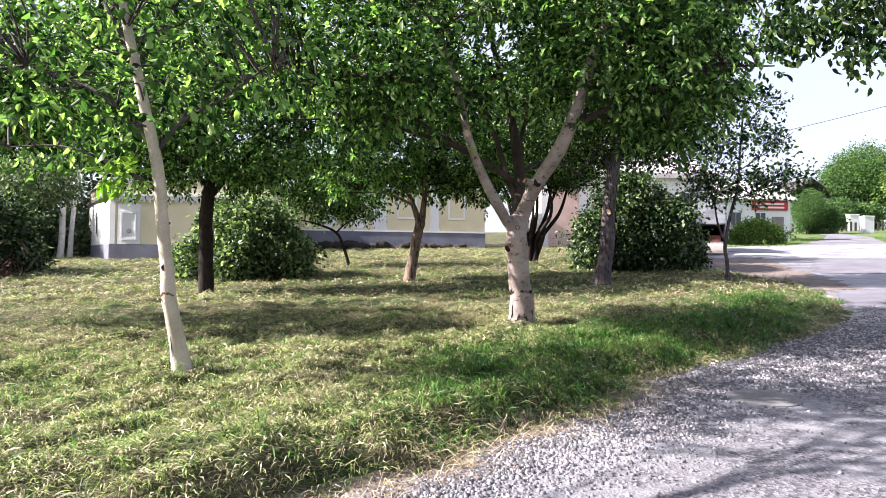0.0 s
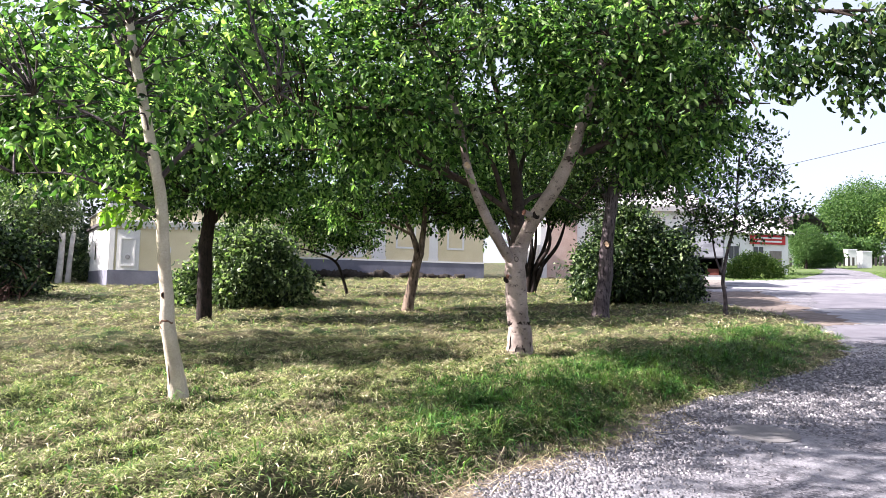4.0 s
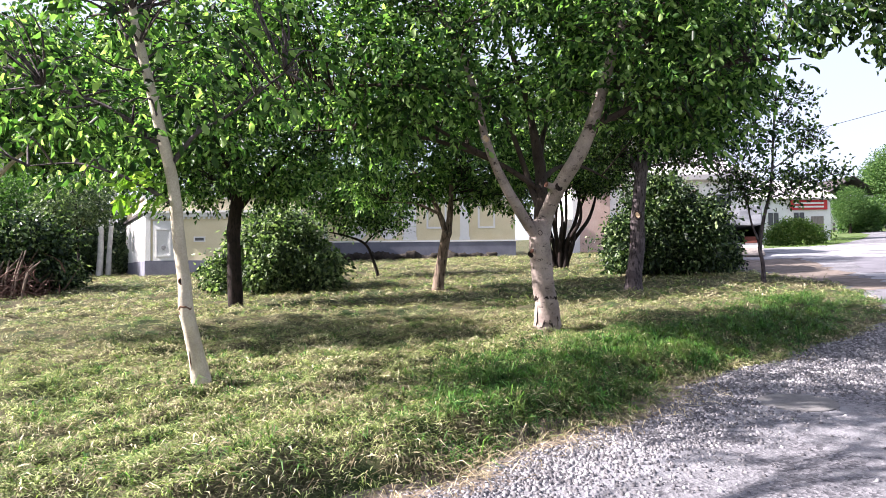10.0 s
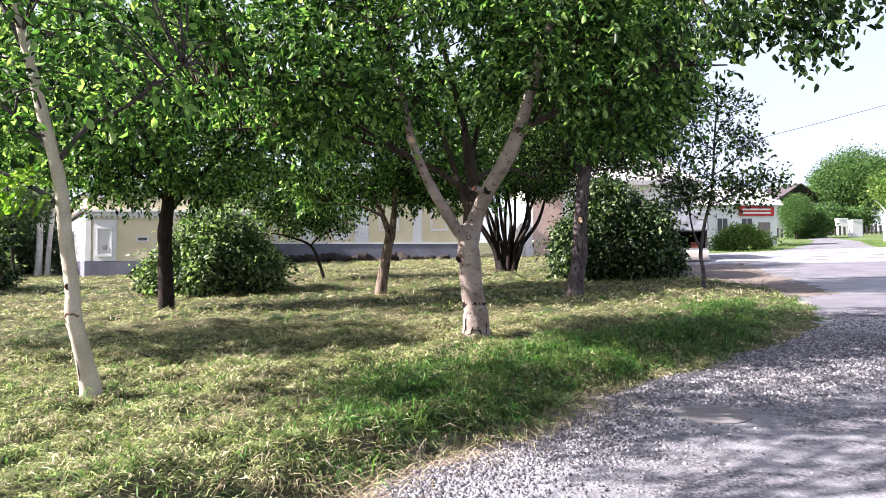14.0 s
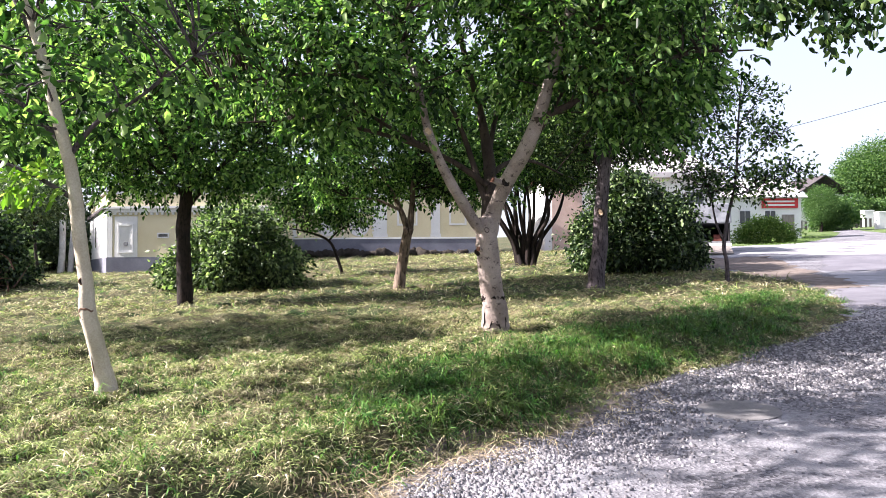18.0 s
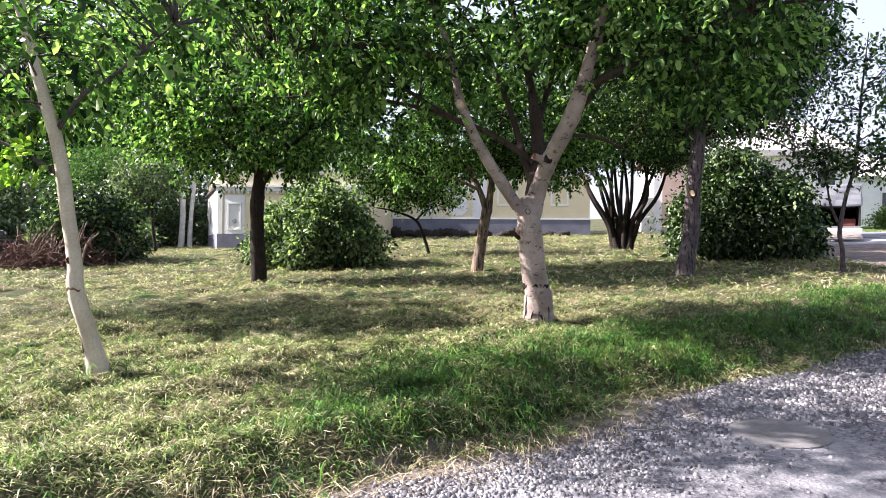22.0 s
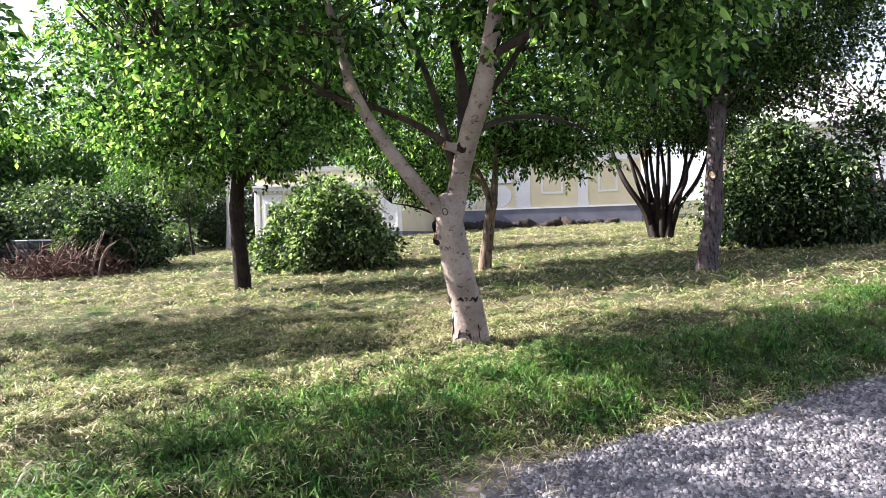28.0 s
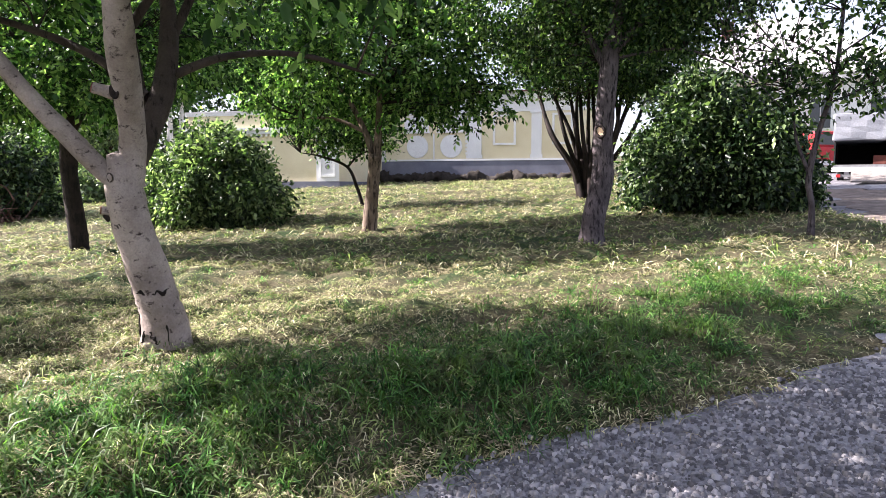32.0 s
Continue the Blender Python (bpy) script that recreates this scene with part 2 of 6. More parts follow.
M_RIM = surface("dusty_iron", (0.12, 0.115, 0.115), (0.22, 0.21, 0.21), 6, 60, 0.8)
M_YELLOW = surface("yellow_plaster", (0.67, 0.59, 0.39), (0.75, 0.68, 0.48), 0.8, 30, 0.9, 0.1, 0.004)
M_WHITE = surface("white_plaster", (0.70, 0.70, 0.70), (0.80, 0.80, 0.79), 1.2, 35, 0.85, 0.1, 0.004)
M_PLINTH = surface("grey_plinth_plaster", (0.13, 0.133, 0.17), (0.20, 0.205, 0.25), 1.0, 25, 0.9, 0.2, 0.006)
M_SOIL = surface("dark_soil", (0.02, 0.017, 0.015), (0.05, 0.042, 0.035), 6, 50, 0.95, 0.6, 0.03)
M_ROOF_GREY = surface("pale_roof_sheet", (0.48, 0.46, 0.46), (0.62, 0.60, 0.60), 1.5, 30, 0.6)
M_ROOF_RED = surface("red_roof_tile", (0.10, 0.036, 0.036), (0.17, 0.06, 0.056), 2.0, 20, 0.8)
M_ROOF_DARK = surface("dark_roof", (0.05, 0.045, 0.05), (0.10, 0.085, 0.085), 2.0, 20, 0.8)
M_SALMON = surface("salmon_plaster", (0.52, 0.38, 0.32), (0.62, 0.48, 0.42), 1.5, 30, 0.9)
M_TARP = surface("grey_tarpaulin", (0.20, 0.21, 0.24), (0.30, 0.31, 0.34), 1.8, 20, 0.55, 0.2, 0.01)
M_RED = surface("red_paint", (0.42, 0.025, 0.035), (0.52, 0.05, 0.05), 2.0, 40, 0.35, 0.0)
M_BLACK = surface("black_rubber", (0.012, 0.012, 0.013), (0.03, 0.03, 0.032), 5, 40, 0.8)
M_STEEL = surface("grey_steel", (0.22, 0.22, 0.23), (0.36, 0.36, 0.37), 5, 60, 0.5, 0.1, 0.004, 0.6)
M_WOODGREY = surface("weathered_wood", (0.16, 0.14, 0.13), (0.30, 0.27, 0.25), 3, 40, 0.9, 0.3, 0.005, 0.0, (6, 6, 0.6))
M_FENCE = surface("dark_old_wood", (0.055, 0.05, 0.047), (0.12, 0.11, 0.10), 3, 40, 0.9)
M_COVER = surface("worn_cover_concrete", (0.32, 0.315, 0.325), (0.48, 0.475, 0.485), 4, 50, 0.9, 0.4, 0.01)
M_ORANGE = surface("dull_red_cargo", (0.10, 0.03, 0.025), (0.17, 0.06, 0.045), 4, 40)
M_GLASS, _nt, _b = nodes_of("window_glass", 0.08)
_b.inputs["Base Color"].default_value = (0.03, 0.035, 0.04, 1)
_b.inputs["Specular IOR Level"].default_value = 0.6


# ---- geometry helpers ----
def part(name, bm, mat, parent=None, label="", smooth=False):
    me = bpy.data.meshes.new(name)
    bm.to_mesh(me)
    bm.free()
    me.materials.append(mat)
    if smooth:
        me.shade_smooth()
    ob = new(name, me)
    ob.parent = parent
    if label:
        ob["label"] = label
    return ob


def part_np(name, verts, faces, mat, parent=None, label="", smooth=False):
    """A mesh object from arrays: verts (n, 3) and faces (m, k), all of k corners."""
    verts, faces = np.asarray(verts, np.float32), np.asarray(faces, np.int32)
    me = bpy.data.meshes.new(name)
    k = faces.shape[1]
    me.vertices.add(len(verts))
    me.vertices.foreach_set("co", verts.ravel())
    me.loops.add(faces.size)
    me.loops.foreach_set("vertex_index", faces.ravel())
    me.polygons.add(len(faces))
    me.polygons.foreach_set("loop_start", np.arange(0, faces.size, k, dtype=np.int32))
    me.update(calc_edges=True)
    me.validate()
    me.materials.append(mat)
    if smooth:
        me.shade_smooth()
    ob = new(name, me)
    ob.parent = parent
    if label:
        ob["label"] = label
    return ob


def empty(name, m=None, **tags):
    ob = new(name)
    ob.empty_display_size = 0.2
    if m is not None:
        ob.matrix_world = m
    return tagged(ob, **tags)


def box(bm, x0, x1, y0, y1, z0, z1, bevel=0.0):
    r = bmesh.ops.create_cube(bm, size=1.0, matrix=Matrix.LocRotScale(((x0 + x1) / 2, (y0 + y1) / 2, (z0 + z1) / 2), None, (abs(x1 - x0), abs(y1 - y0), abs(z1 - z0))))
    if bevel:
        es = list({e for v in r["verts"] for e in v.link_edges})
        bmesh.ops.bevel(bm, geom=es, offset=bevel, segments=2, affect="EDGES", profile=0.7)
    return bm


def boxed(*a, **k):
    return box(bmesh.new(), *a, **k)


def prism(points, z0, z1):
    """An upright prism over a plan polygon."""
    bm = bmesh.new()
    lo = [bm.verts.new((x, y, z0)) for x, y in points]
    hi = [bm.verts.new((x, y, z1)) for x, y in points]
    n = len(points)
    bm.faces.new(lo[::-1])
    bm.faces.new(hi)
    for i in range(n):
        bm.faces.new((lo[i], lo[(i + 1) % n], hi[(i + 1) % n], hi[i]))
    return bm


def slab_from(points, thick):
    """A slab of the given thickness below a planar polygon in space."""
    bm = bmesh.new()
    p = [Vector(q) for q in points]
    nrm = (p[1] - p[0]).cross(p[2] - p[0]).normalized()
    hi = [bm.verts.new(q) for q in p]
    lo = [bm.verts.new(q - nrm * thick) for q in p]
    n = len(p)
    bm.faces.new(hi)
    bm.faces.new(lo[::-1])
    for i in range(n):
        bm.faces.new((hi[i], lo[i], lo[(i + 1) % n], hi[(i + 1) % n]))
    return bm


def catmull(pts, per=5):
    """A smooth line through points of any width (columns may hold a radius too)."""
    p = np.array([pts[0], *pts, pts[-1]], float)
    p[0], p[-1] = 2 * p[1] - p[2], 2 * p[-2] - p[-3]
    out = []
    for i in range(1, len(p) - 2):
        for t in np.linspace(0, 1, per, endpoint=False):
            a, b, c, d = p[i - 1], p[i], p[i + 1], p[i + 2]
            out.append(0.5 * (2 * b + (c - a) * t + (2 * a - 5 * b + 4 * c - d) * t * t + (3 * b - a - 3 * c + d) * t ** 3))
    return np.array([*out, p[-2]])


def tube_arrays(pts, sides=8, lump=0.06, rng=None, per=5):
    """Arrays of a tapered, uneven tube along (x, y, z, r) points."""
    rng = rng or np.random.default_rng(1)
    c = catmull(pts, per)
    n = len(c)
    tang = np.gradient(c[:, :3], axis=0)
    tang /= np.linalg.norm(tang, axis=1)[:, None] + 1e-9
    ref = np.where(np.abs(tang[:, 2:3]) > 0.9, [[1.0, 0, 0]], [[0, 0, 1.0]])
    u = np.cross(tang, ref)
    for i in range(1, n):
        v = u[i - 1] - tang[i] * np.dot(u[i - 1], tang[i])
        u[i] = v if np.linalg.norm(v) > 1e-6 else u[i]
    u /= np.linalg.norm(u, axis=1)[:, None] + 1e-9
    w = np.cross(tang, u)
    a = np.linspace(0, 2 * np.pi, sides, endpoint=False)
    wob = 1 + lump * (np.sin(a[None] * 2 + rng.uniform(0, 6) + np.arange(n)[:, None] * 0.35) + 0.6 * np.sin(a[None] * 3 + rng.uniform(0, 6) - np.arange(n)[:, None] * 0.5)) + lump * 0.6 * rng.normal(size=(n, sides))
    r = np.maximum(c[:, 3], 0.002)[:, None] * wob
    v = c[:, None, :3] + r[..., None] * (np.cos(a)[None, :, None] * u[:, None] + np.sin(a)[None, :, None] * w[:, None])
    f = []
    for i in range(n - 1):
        for j in range(sides):
            k = (j + 1) % sides
            f.append((i * sides + j, i * sides + k, (i + 1) * sides + k, (i + 1) * sides + j))
    v = v.reshape(-1, 3)
    v = np.vstack([v, c[-1, :3] + tang[-1] * c[-1, 3] * 0.5, c[0, :3]])
    for j in range(sides):
        k = (j + 1) % sides
        f.append(((n - 1) * sides + j, (n - 1) * sides + k, n * sides, n * sides))
    return v, f


def joined(pieces):
    vs, fs, o = [], [], 0
    for v, f in pieces:
        vs.append(v)
        fs.append(np.asarray(f, np.int64) + o)
        o += len(v)
    return np.vstack(vs), np.vstack(fs)


def tube_part(name, pieces, mat, parent, label=""):
    v, f = joined(pieces)
    bm = bmesh.new()
    vv = [bm.verts.new(p) for p in v]
    for q in f:
        q = list(dict.fromkeys(int(i) for i in q))
        try:
            bm.faces.new([vv[i] for i in q])
        except ValueError:
            pass
    return part(name, bm, mat, parent, label, True)


def leaf_arrays(base, along, size, width, rng, fold=0.25):
    """Pointed oval leaves, folded along the middle: six corners and four triangles each."""
    n = len(base)
    side = np.cross(along, rng.normal(size=(n, 3)))
    side /= np.linalg.norm(side, axis=1)[:, None] + 1e-9
    up = np.cross(side, along)
    L, W = size[:, None], (size * width)[:, None]
    mid = base + along * L * 0.5
    p1 = base + along * L * 0.28 + side * W * 0.45 + up * W * fold
    p2 = base + along * L * 0.68 + side * W * 0.42 + up * W * (fold - 0.1)
    p3 = base + along * L - up * L * 0.14
    p4 = base + along * L * 0.68 - side * W * 0.42 + up * W * (fold - 0.1)
    p5 = base + along * L * 0.28 - side * W * 0.45 + up * W * fold
    v = np.stack([base, p1, p2, p3, p4, p5], 1).reshape(-1, 3)
    i = np.arange(n)[:, None] * 6
    return v, np.concatenate([i + np.array([t]) for t in ((0, 1, 2), (0, 2, 3), (0, 3, 4), (0, 4, 5))], 0)


def plain_leaves(base, along, size, width, rng, fold=0.3):
    """Small leaves of four corners, folded along the midrib."""
    n = len(base)
    side = np.cross(along, rng.normal(size=(n, 3)))
    side /= np.linalg.norm(side, axis=1)[:, None] + 1e-9
    up = np.cross(side, along)
    L, W = size[:, None], (size * width)[:, None]
    tip, at = base + along * L, base + along * L * 0.45
    v = np.stack([base, at + side * W * 0.55 + up * W * fold, tip, at - side * W * 0.55 + up * W * fold], 1).reshape(-1, 3)
    i = np.arange(n)[:, None] * 4
    return v, np.concatenate([i + np.array([[0, 1, 2]]), i + np.array([[0, 2, 3]])], 0)


def unit(v):
    return v / (np.linalg.norm(v, axis=-1, keepdims=True) + 1e-9)


def spray_leaves(tips, outs, rng, leaflet=0.11, pairs=3, rachis=0.28, width=0.45, droop=0.35, make=leaf_arrays):
    """Feathered leaves: a stalk from each tip with leaflets in pairs and one at the end."""
    base, along, size = [], [], []
    d = unit(outs + rng.normal(size=outs.shape) * 0.55 + np.array([0, 0, -droop]))
    s = unit(np.cross(d, rng.normal(size=d.shape) * 0.5 + np.array([0, 0, 1.0])))
    for k in range(pairs):
        q = tips + d * rachis * (0.35 + 0.6 * k / pairs)
        for sg in (1, -1):
            base.append(q)
            along.append(unit(s * sg + d * 0.6 + rng.normal(size=d.shape) * 0.25 + np.array([0, 0, -droop * 0.8])))
            size.append(leaflet * (0.75 + 0.4 * k / pairs) * rng.uniform(0.8, 1.2, len(tips)))
    base.append(tips + d * rachis)
    along.append(unit(d + rng.normal(size=d.shape) * 0.2 + np.array([0, 0, -droop])))
    size.append(leaflet * 1.25 * rng.uniform(0.8, 1.2, len(tips)))
    return make(np.vstack(base), np.vstack(along), np.hstack(size), width, rng)


def single_leaves(tips, outs, rng, size=0.09, per=5, spread=0.12, width=0.5, droop=0.5, make=plain_leaves):
    t = np.repeat(tips, per, 0)
    o = np.repeat(outs, per, 0)
    b = t + rng.normal(size=t.shape) * spread
    d = unit(o * 0.6 + rng.normal(size=t.shape) * 0.8 + np.array([0, 0, -droop]))
    return make(b, d, size * rng.uniform(0.6, 1.3, len(t)), width, rng)


def blobs(lobes, n, rng, shell=0.55):
    """n points in lobes (x, y, z, rx, ry, rz), most near the outside, and the way out at each."""
    lobes = np.array(lobes, float)
    vol = np.prod(lobes[:, 3:], axis=1) ** 0.75
    pick = rng.choice(len(lobes), n, p=vol / vol.sum())
    d = unit(rng.normal(size=(n, 3)))
    r = rng.uniform(0, 1, n) ** (1 / 3)
    r = np.where(rng.uniform(size=n) < shell, rng.uniform(0.72, 1.05, n), r)
    L = lobes[pick]
    return L[:, :3] + d * r[:, None] * L[:, 3:], d, pick


# ---- ground ----
def ease(v, a, b):
    q = np.clip((v - a) / (b - a), 0, 1)
    return q * q * (3 - 2 * q)


def slope_z(x, y):
    """The broad rise of the land, on which trees and houses stand."""
    x, y = np.asarray(x, float), np.asarray(y, float)
    dx, dy = x - 2.7, y - 12.76
    d = np.hypot(dx, dy)
    k = np.minimum(1.0, 150.0 / np.maximum(d, 1e-6))
    dx, dy, d = dx * k, dy * k, d * k
    q = np.where(d < 93, 0.000145 * d * d, 0.000145 * 93 * (2 * d - 93))
    s = np.clip((12.76 + dy - 20) / 20, 0, 1)
    hollow = 0.42 * (1 - ease(x, -16, -9)) * ease(y, 29, 38)
    return 0.027 * dx + 0.031 * dy + q + 0.68 * s * s * (3 - 2 * s) - hollow


EDGE_Y = [-30, -6, 1.0, 3.0, 5.0, 6.1, 6.65, 7.2, 7.65, 8.24, 8.7, 9.05, 9.5, 9.95, 10.3, 10.7, 11.05, 11.5, 12.05, 12.6, 13.3, 13.9, 14.4, 15.0, 15.8, 18.6, 22, 24.8, 27, 30, 38, 41.5, 42.6, 62, 80, 130]
EDGE_X = [-34, -11, -4.6, -2.4, -0.4, 0.67, 1.2, 1.75, 2.3, 2.94, 3.3, 3.6, 3.95, 4.4, 4.85, 5.35, 5.9, 6.3, 6.9, 7.5, 8.25, 8.9, 9.25, 9.6, 9.98, 10.95, 12.0, 11.8, 11.0, 10.5, 9.5, 9.5, 22.3, 35.3, 46, 68]
RIGHT_Y = [-30, -10, 0, 8, 14, 19.2, 23.2, 30, 35.3, 45, 69, 80, 130]
RIGHT_X = [2, 6, 9.5, 12.0, 14.0, 15.7, 17.5, 21.2, 24.2, 30.2, 44.2, 49, 72]


def edge_x(y):
    y = np.asarray(y, float)
    return np.interp(y, EDGE_Y, EDGE_X) + 0.10 * np.sin(y * 3.1) + 0.06 * np.sin(y * 7.7 + 1)


def right_x(y):
    return np.interp(y, RIGHT_Y, RIGHT_X)


def ground_z(x, y):
    """The land with the sunken road and the low bank that leads down to it from the lawn."""
    x, y = np.asarray(x, float), np.asarray(y, float)
    d = (edge_x(y) - x) * 0.72
    w = ease(d / np.interp(x, [0, 2, 4, 6], [0.45, 0.6, 1.1, 1.4]), 0, 1)
    sunk = np.interp(y, [-30, 1, 5, 7, 8, 9.5, 11, 13.5, 16, 19, 22], [-0.38, -0.40, -0.43, -0.42, -0.40, -0.35, -0.28, -0.21, -0.12, -0.05, 0])
    sunk = sunk + 0.12 * ease(-d, 2.2, 5.0) * (1 - ease(y, 14, 20))
    dip = np.interp(y, [5, 8, 9.5, 12, 14], [-0.18, -0.12, -0.09, -0.04, 0])
    return slope_z(x, y) + (1 - w) * sunk + w * dip


def on_lawn(x, y):
    return (x < edge_x(y)) | (x > right_x(y))


def lines(lo, hi, a, b, step, far):
    inner = np.arange(a, b + step, step)
    left = a - np.geomspace(step, a - lo, far)
    right = b + step + np.geomspace(step, hi - b, far)
    return np.concatenate([left[::-1], inner, right])


_hr = np.random.default_rng(5)
LUMPS = [(a, math.cos(b) * k, math.sin(b) * k, c) for a, k, b, c in zip((0.03, 0.024, 0.024, 0.02, 0.02, 0.017, 0.015, 0.013), (1.9, 3.1, 4.4, 6.3, 8.2, 10.4, 13.0, 15.0), _hr.uniform(0, 6.28, 8), _hr.uniform(0, 6.28, 8))]


def hump(x, y):
    """Low mounds and tussocks of the mown lawn."""
    wx, wy = x + 0.22 * np.sin(y * 2.3 + 1), y + 0.22 * np.sin(x * 2.7)
    return sum(a * np.sin(wx * p + wy * q + c) for a, p, q, c in LUMPS)


gx, gy = lines(-1600, 1600, -15, 14, 0.14, 60), lines(-1600, 1600, 3, 32, 0.14, 60)
X, Y = np.meshgrid(gx, gy)
mask = on_lawn(X, Y) & (np.hypot(X, Y - 10) < 60)
inside = np.clip((edge_x(Y) - X) / 0.6, 0, 1)
Z = ground_z(X, Y) + np.where(mask, hump(X, Y) * inside + 0.03 * inside, -0.03)
nx, ny = len(gx), len(gy)
ii = (np.arange(ny - 1)[:, None] * nx + np.arange(nx - 1)[None]).ravel()
ground = part_np("ground", np.stack([X, Y, Z], -1).reshape(-1, 3), np.stack([ii, ii + 1, ii + nx + 1, ii + nx], 1), M_LAWN, None, "", True)
tagged(ground, "mown lawn of cut yellow-green hay over soil", "ground", kind="structure")

ys = np.concatenate([np.arange(-30, -2, 1.0), np.arange(-2, 32, 0.2), np.arange(32, 131, 1.5)])
us = np.linspace(0, 1, 60)
RX = edge_x(ys)[:, None] * (1 - us) + right_x(ys)[:, None] * us
RY = np.repeat(ys[:, None], 60, 1)
RZ = ground_z(RX, RY) + 0.012 + 0.012 * np.sin(RX * 2.1 + RY) * np.sin(RY * 1.4)
ii = (np.arange(len(ys) - 1)[:, None] * 60 + np.arange(59)[None]).ravel()
road = part_np("road", np.stack([RX, RY, RZ], -1).reshape(-1, 3), np.stack([ii, ii + 1, ii + 61, ii + 60], 1), M_ROAD, None, "", True)
tagged(road, "grey gravel road beside the lawn, its pale dusty patches partly painted sun", "road", kind="structure")


def gz(x, y):
    return float(slope_z(x, y))


# ---- worn patches of the road ----
def road_z(x, y):
    return ground_z(x, y) + 0.012 + 0.012 * np.sin(x * 2.1 + y) * np.sin(y * 1.4)


def road_patch(name, corners, mat, label, lift=0.006, ragged=0.12, seed=1):
    """A thin sheet with ragged edges on the road between four corners in order round it."""
    rng = np.random.default_rng(seed)
    a, b, c, d = (np.array(p, float) for p in corners)
    u, v = np.meshgrid(np.linspace(0, 1, 48), np.linspace(0, 1, 48))
    p = (a * (1 - u)[..., None] + b * u[..., None]) * (1 - v)[..., None] + (d * (1 - u)[..., None] + c * u[..., None]) * v[..., None]
    rim = np.maximum(np.abs(2 * u - 1), np.abs(2 * v - 1)) ** 6
    for k in range(1, 6):
        q = rng.uniform(0, 6.28, 4)
        p[..., 0] += ragged / k ** 0.7 * rim * np.sin(k * 2.2 * p[..., 1] + q[0]) * np.cos(k * 1.7 * p[..., 0] + q[1])
        p[..., 1] += ragged / k ** 0.7 * rim * np.sin(k * 2.4 * p[..., 0] + q[2]) * np.cos(k * 1.9 * p[..., 1] + q[3])
    z = road_z(p[..., 0], p[..., 1]) + lift
    i = (np.arange(47)[:, None] * 48 + np.arange(47)[None]).ravel()
    ob = part_np(name, np.concatenate([p, z[..., None]], -1).reshape(-1, 3), np.stack([i, i + 1, i + 49, i + 48], 1), mat, road, label, True)
    ob["kind"] = "stuff"
    return ob


road_patch("drive_slab", [(13.6, 32.0), (23.8, 30.2), (31.0, 45.0), (17.0, 43.5)], M_DUST, "pale worn concrete of the drive", 0.004, 0.2, 1)
road_patch("asphalt_patch", [(14.3, 24.7), (19.0, 23.6), (22.6, 29.8), (17.6, 31.0)], M_ASPHALT, "lilac-grey asphalt patch", 0.010, 0.10, 2)
road_patch("dust_patch", [(11.9, 19.4), (16.8, 18.4), (18.9, 23.5), (14.3, 24.6)], M_DUST, "pale dusty strip", 0.006, 0.15, 3)
road_patch("asphalt_patch", [(9.8, 15.4), (14.6, 14.4), (16.7, 18.3), (11.76, 19.3)], M_ASPHALT, "lilac-grey asphalt patch", 0.010, 0.12, 4)
road_patch("dust_patch", [(8.75, 13.4), (13.2, 12.3), (14.5, 14.3), (9.7, 15.3)], M_DUST, "pale dusty strip", 0.006, 0.2, 5)
road_patch("dirt_patch", [(11.6, 19.2), (12.6, 19.4), (15.6, 31.4), (12.0, 31.8)], M_DIRT, "dirt beside the drive", 0.008, 0.3, 6)
ys2 = np.linspace(1.0, 9.8, 110)
us2 = np.linspace(0, 1, 14)
wide = np.interp(ys2, [1, 5, 7.0, 8.2, 9.6], [0.8, 0.65, 0.5, 0.35, 0.15]) * (1 + 0.25 * np.sin(ys2 * 4.3) + 0.15 * np.sin(ys2 * 11))
SX = edge_x(ys2)[:, None] - 0.35 + (wide + 0.35)[:, None] * us2
SY = np.repeat(ys2[:, None], 14, 1)
SZ = road_z(SX, SY) + 0.005 + 0.008 * np.sin(np.pi * np.clip(us2 * 1.0, 0, 1))[None] * np.clip(us2 * 6, 0, 1) * np.clip((1 - us2) * 3, 0, 1) - 0.02 * (us2 > 0.99)
ii = (np.arange(109)[:, None] * 14 + np.arange(13)[None]).ravel()
soil = part_np("dirt_strip", np.stack([SX, SY, SZ], -1).reshape(-1, 3), np.stack([ii, ii + 1, ii + 15, ii + 14], 1), M_DIRT, road, "pinkish dirt strewn with straw along the lawn", True)
soil["kind"] = "stuff"
def sub_twigs(tips, limbs, rng, mat, share=0.25, r=0.010):
    """Thin twigs from the limbs to a share of the leaf tips."""
    knots = np.vstack([catmull(l, 4)[:, :3] for l in limbs])
    out = []
    for t in tips[rng.uniform(size=len(tips)) < share]:
        d = np.linalg.norm(knots - t, axis=1) + 0.6 * np.maximum(0, knots[:, 2] - t[2])
        a = knots[np.argmin(d)]
        m = (a + t) / 2 + rng.normal(size=3) * 0.10 * np.linalg.norm(t - a) + np.array([0, 0, 0.08])
        out.append(tube_arrays([(*a, r * 1.5), (*m, r), (*t, r * 0.35)], 4, 0.0, rng, 3))
    return tagged(part_np("twig_spray", *joined(out), mat), kind="stuff")


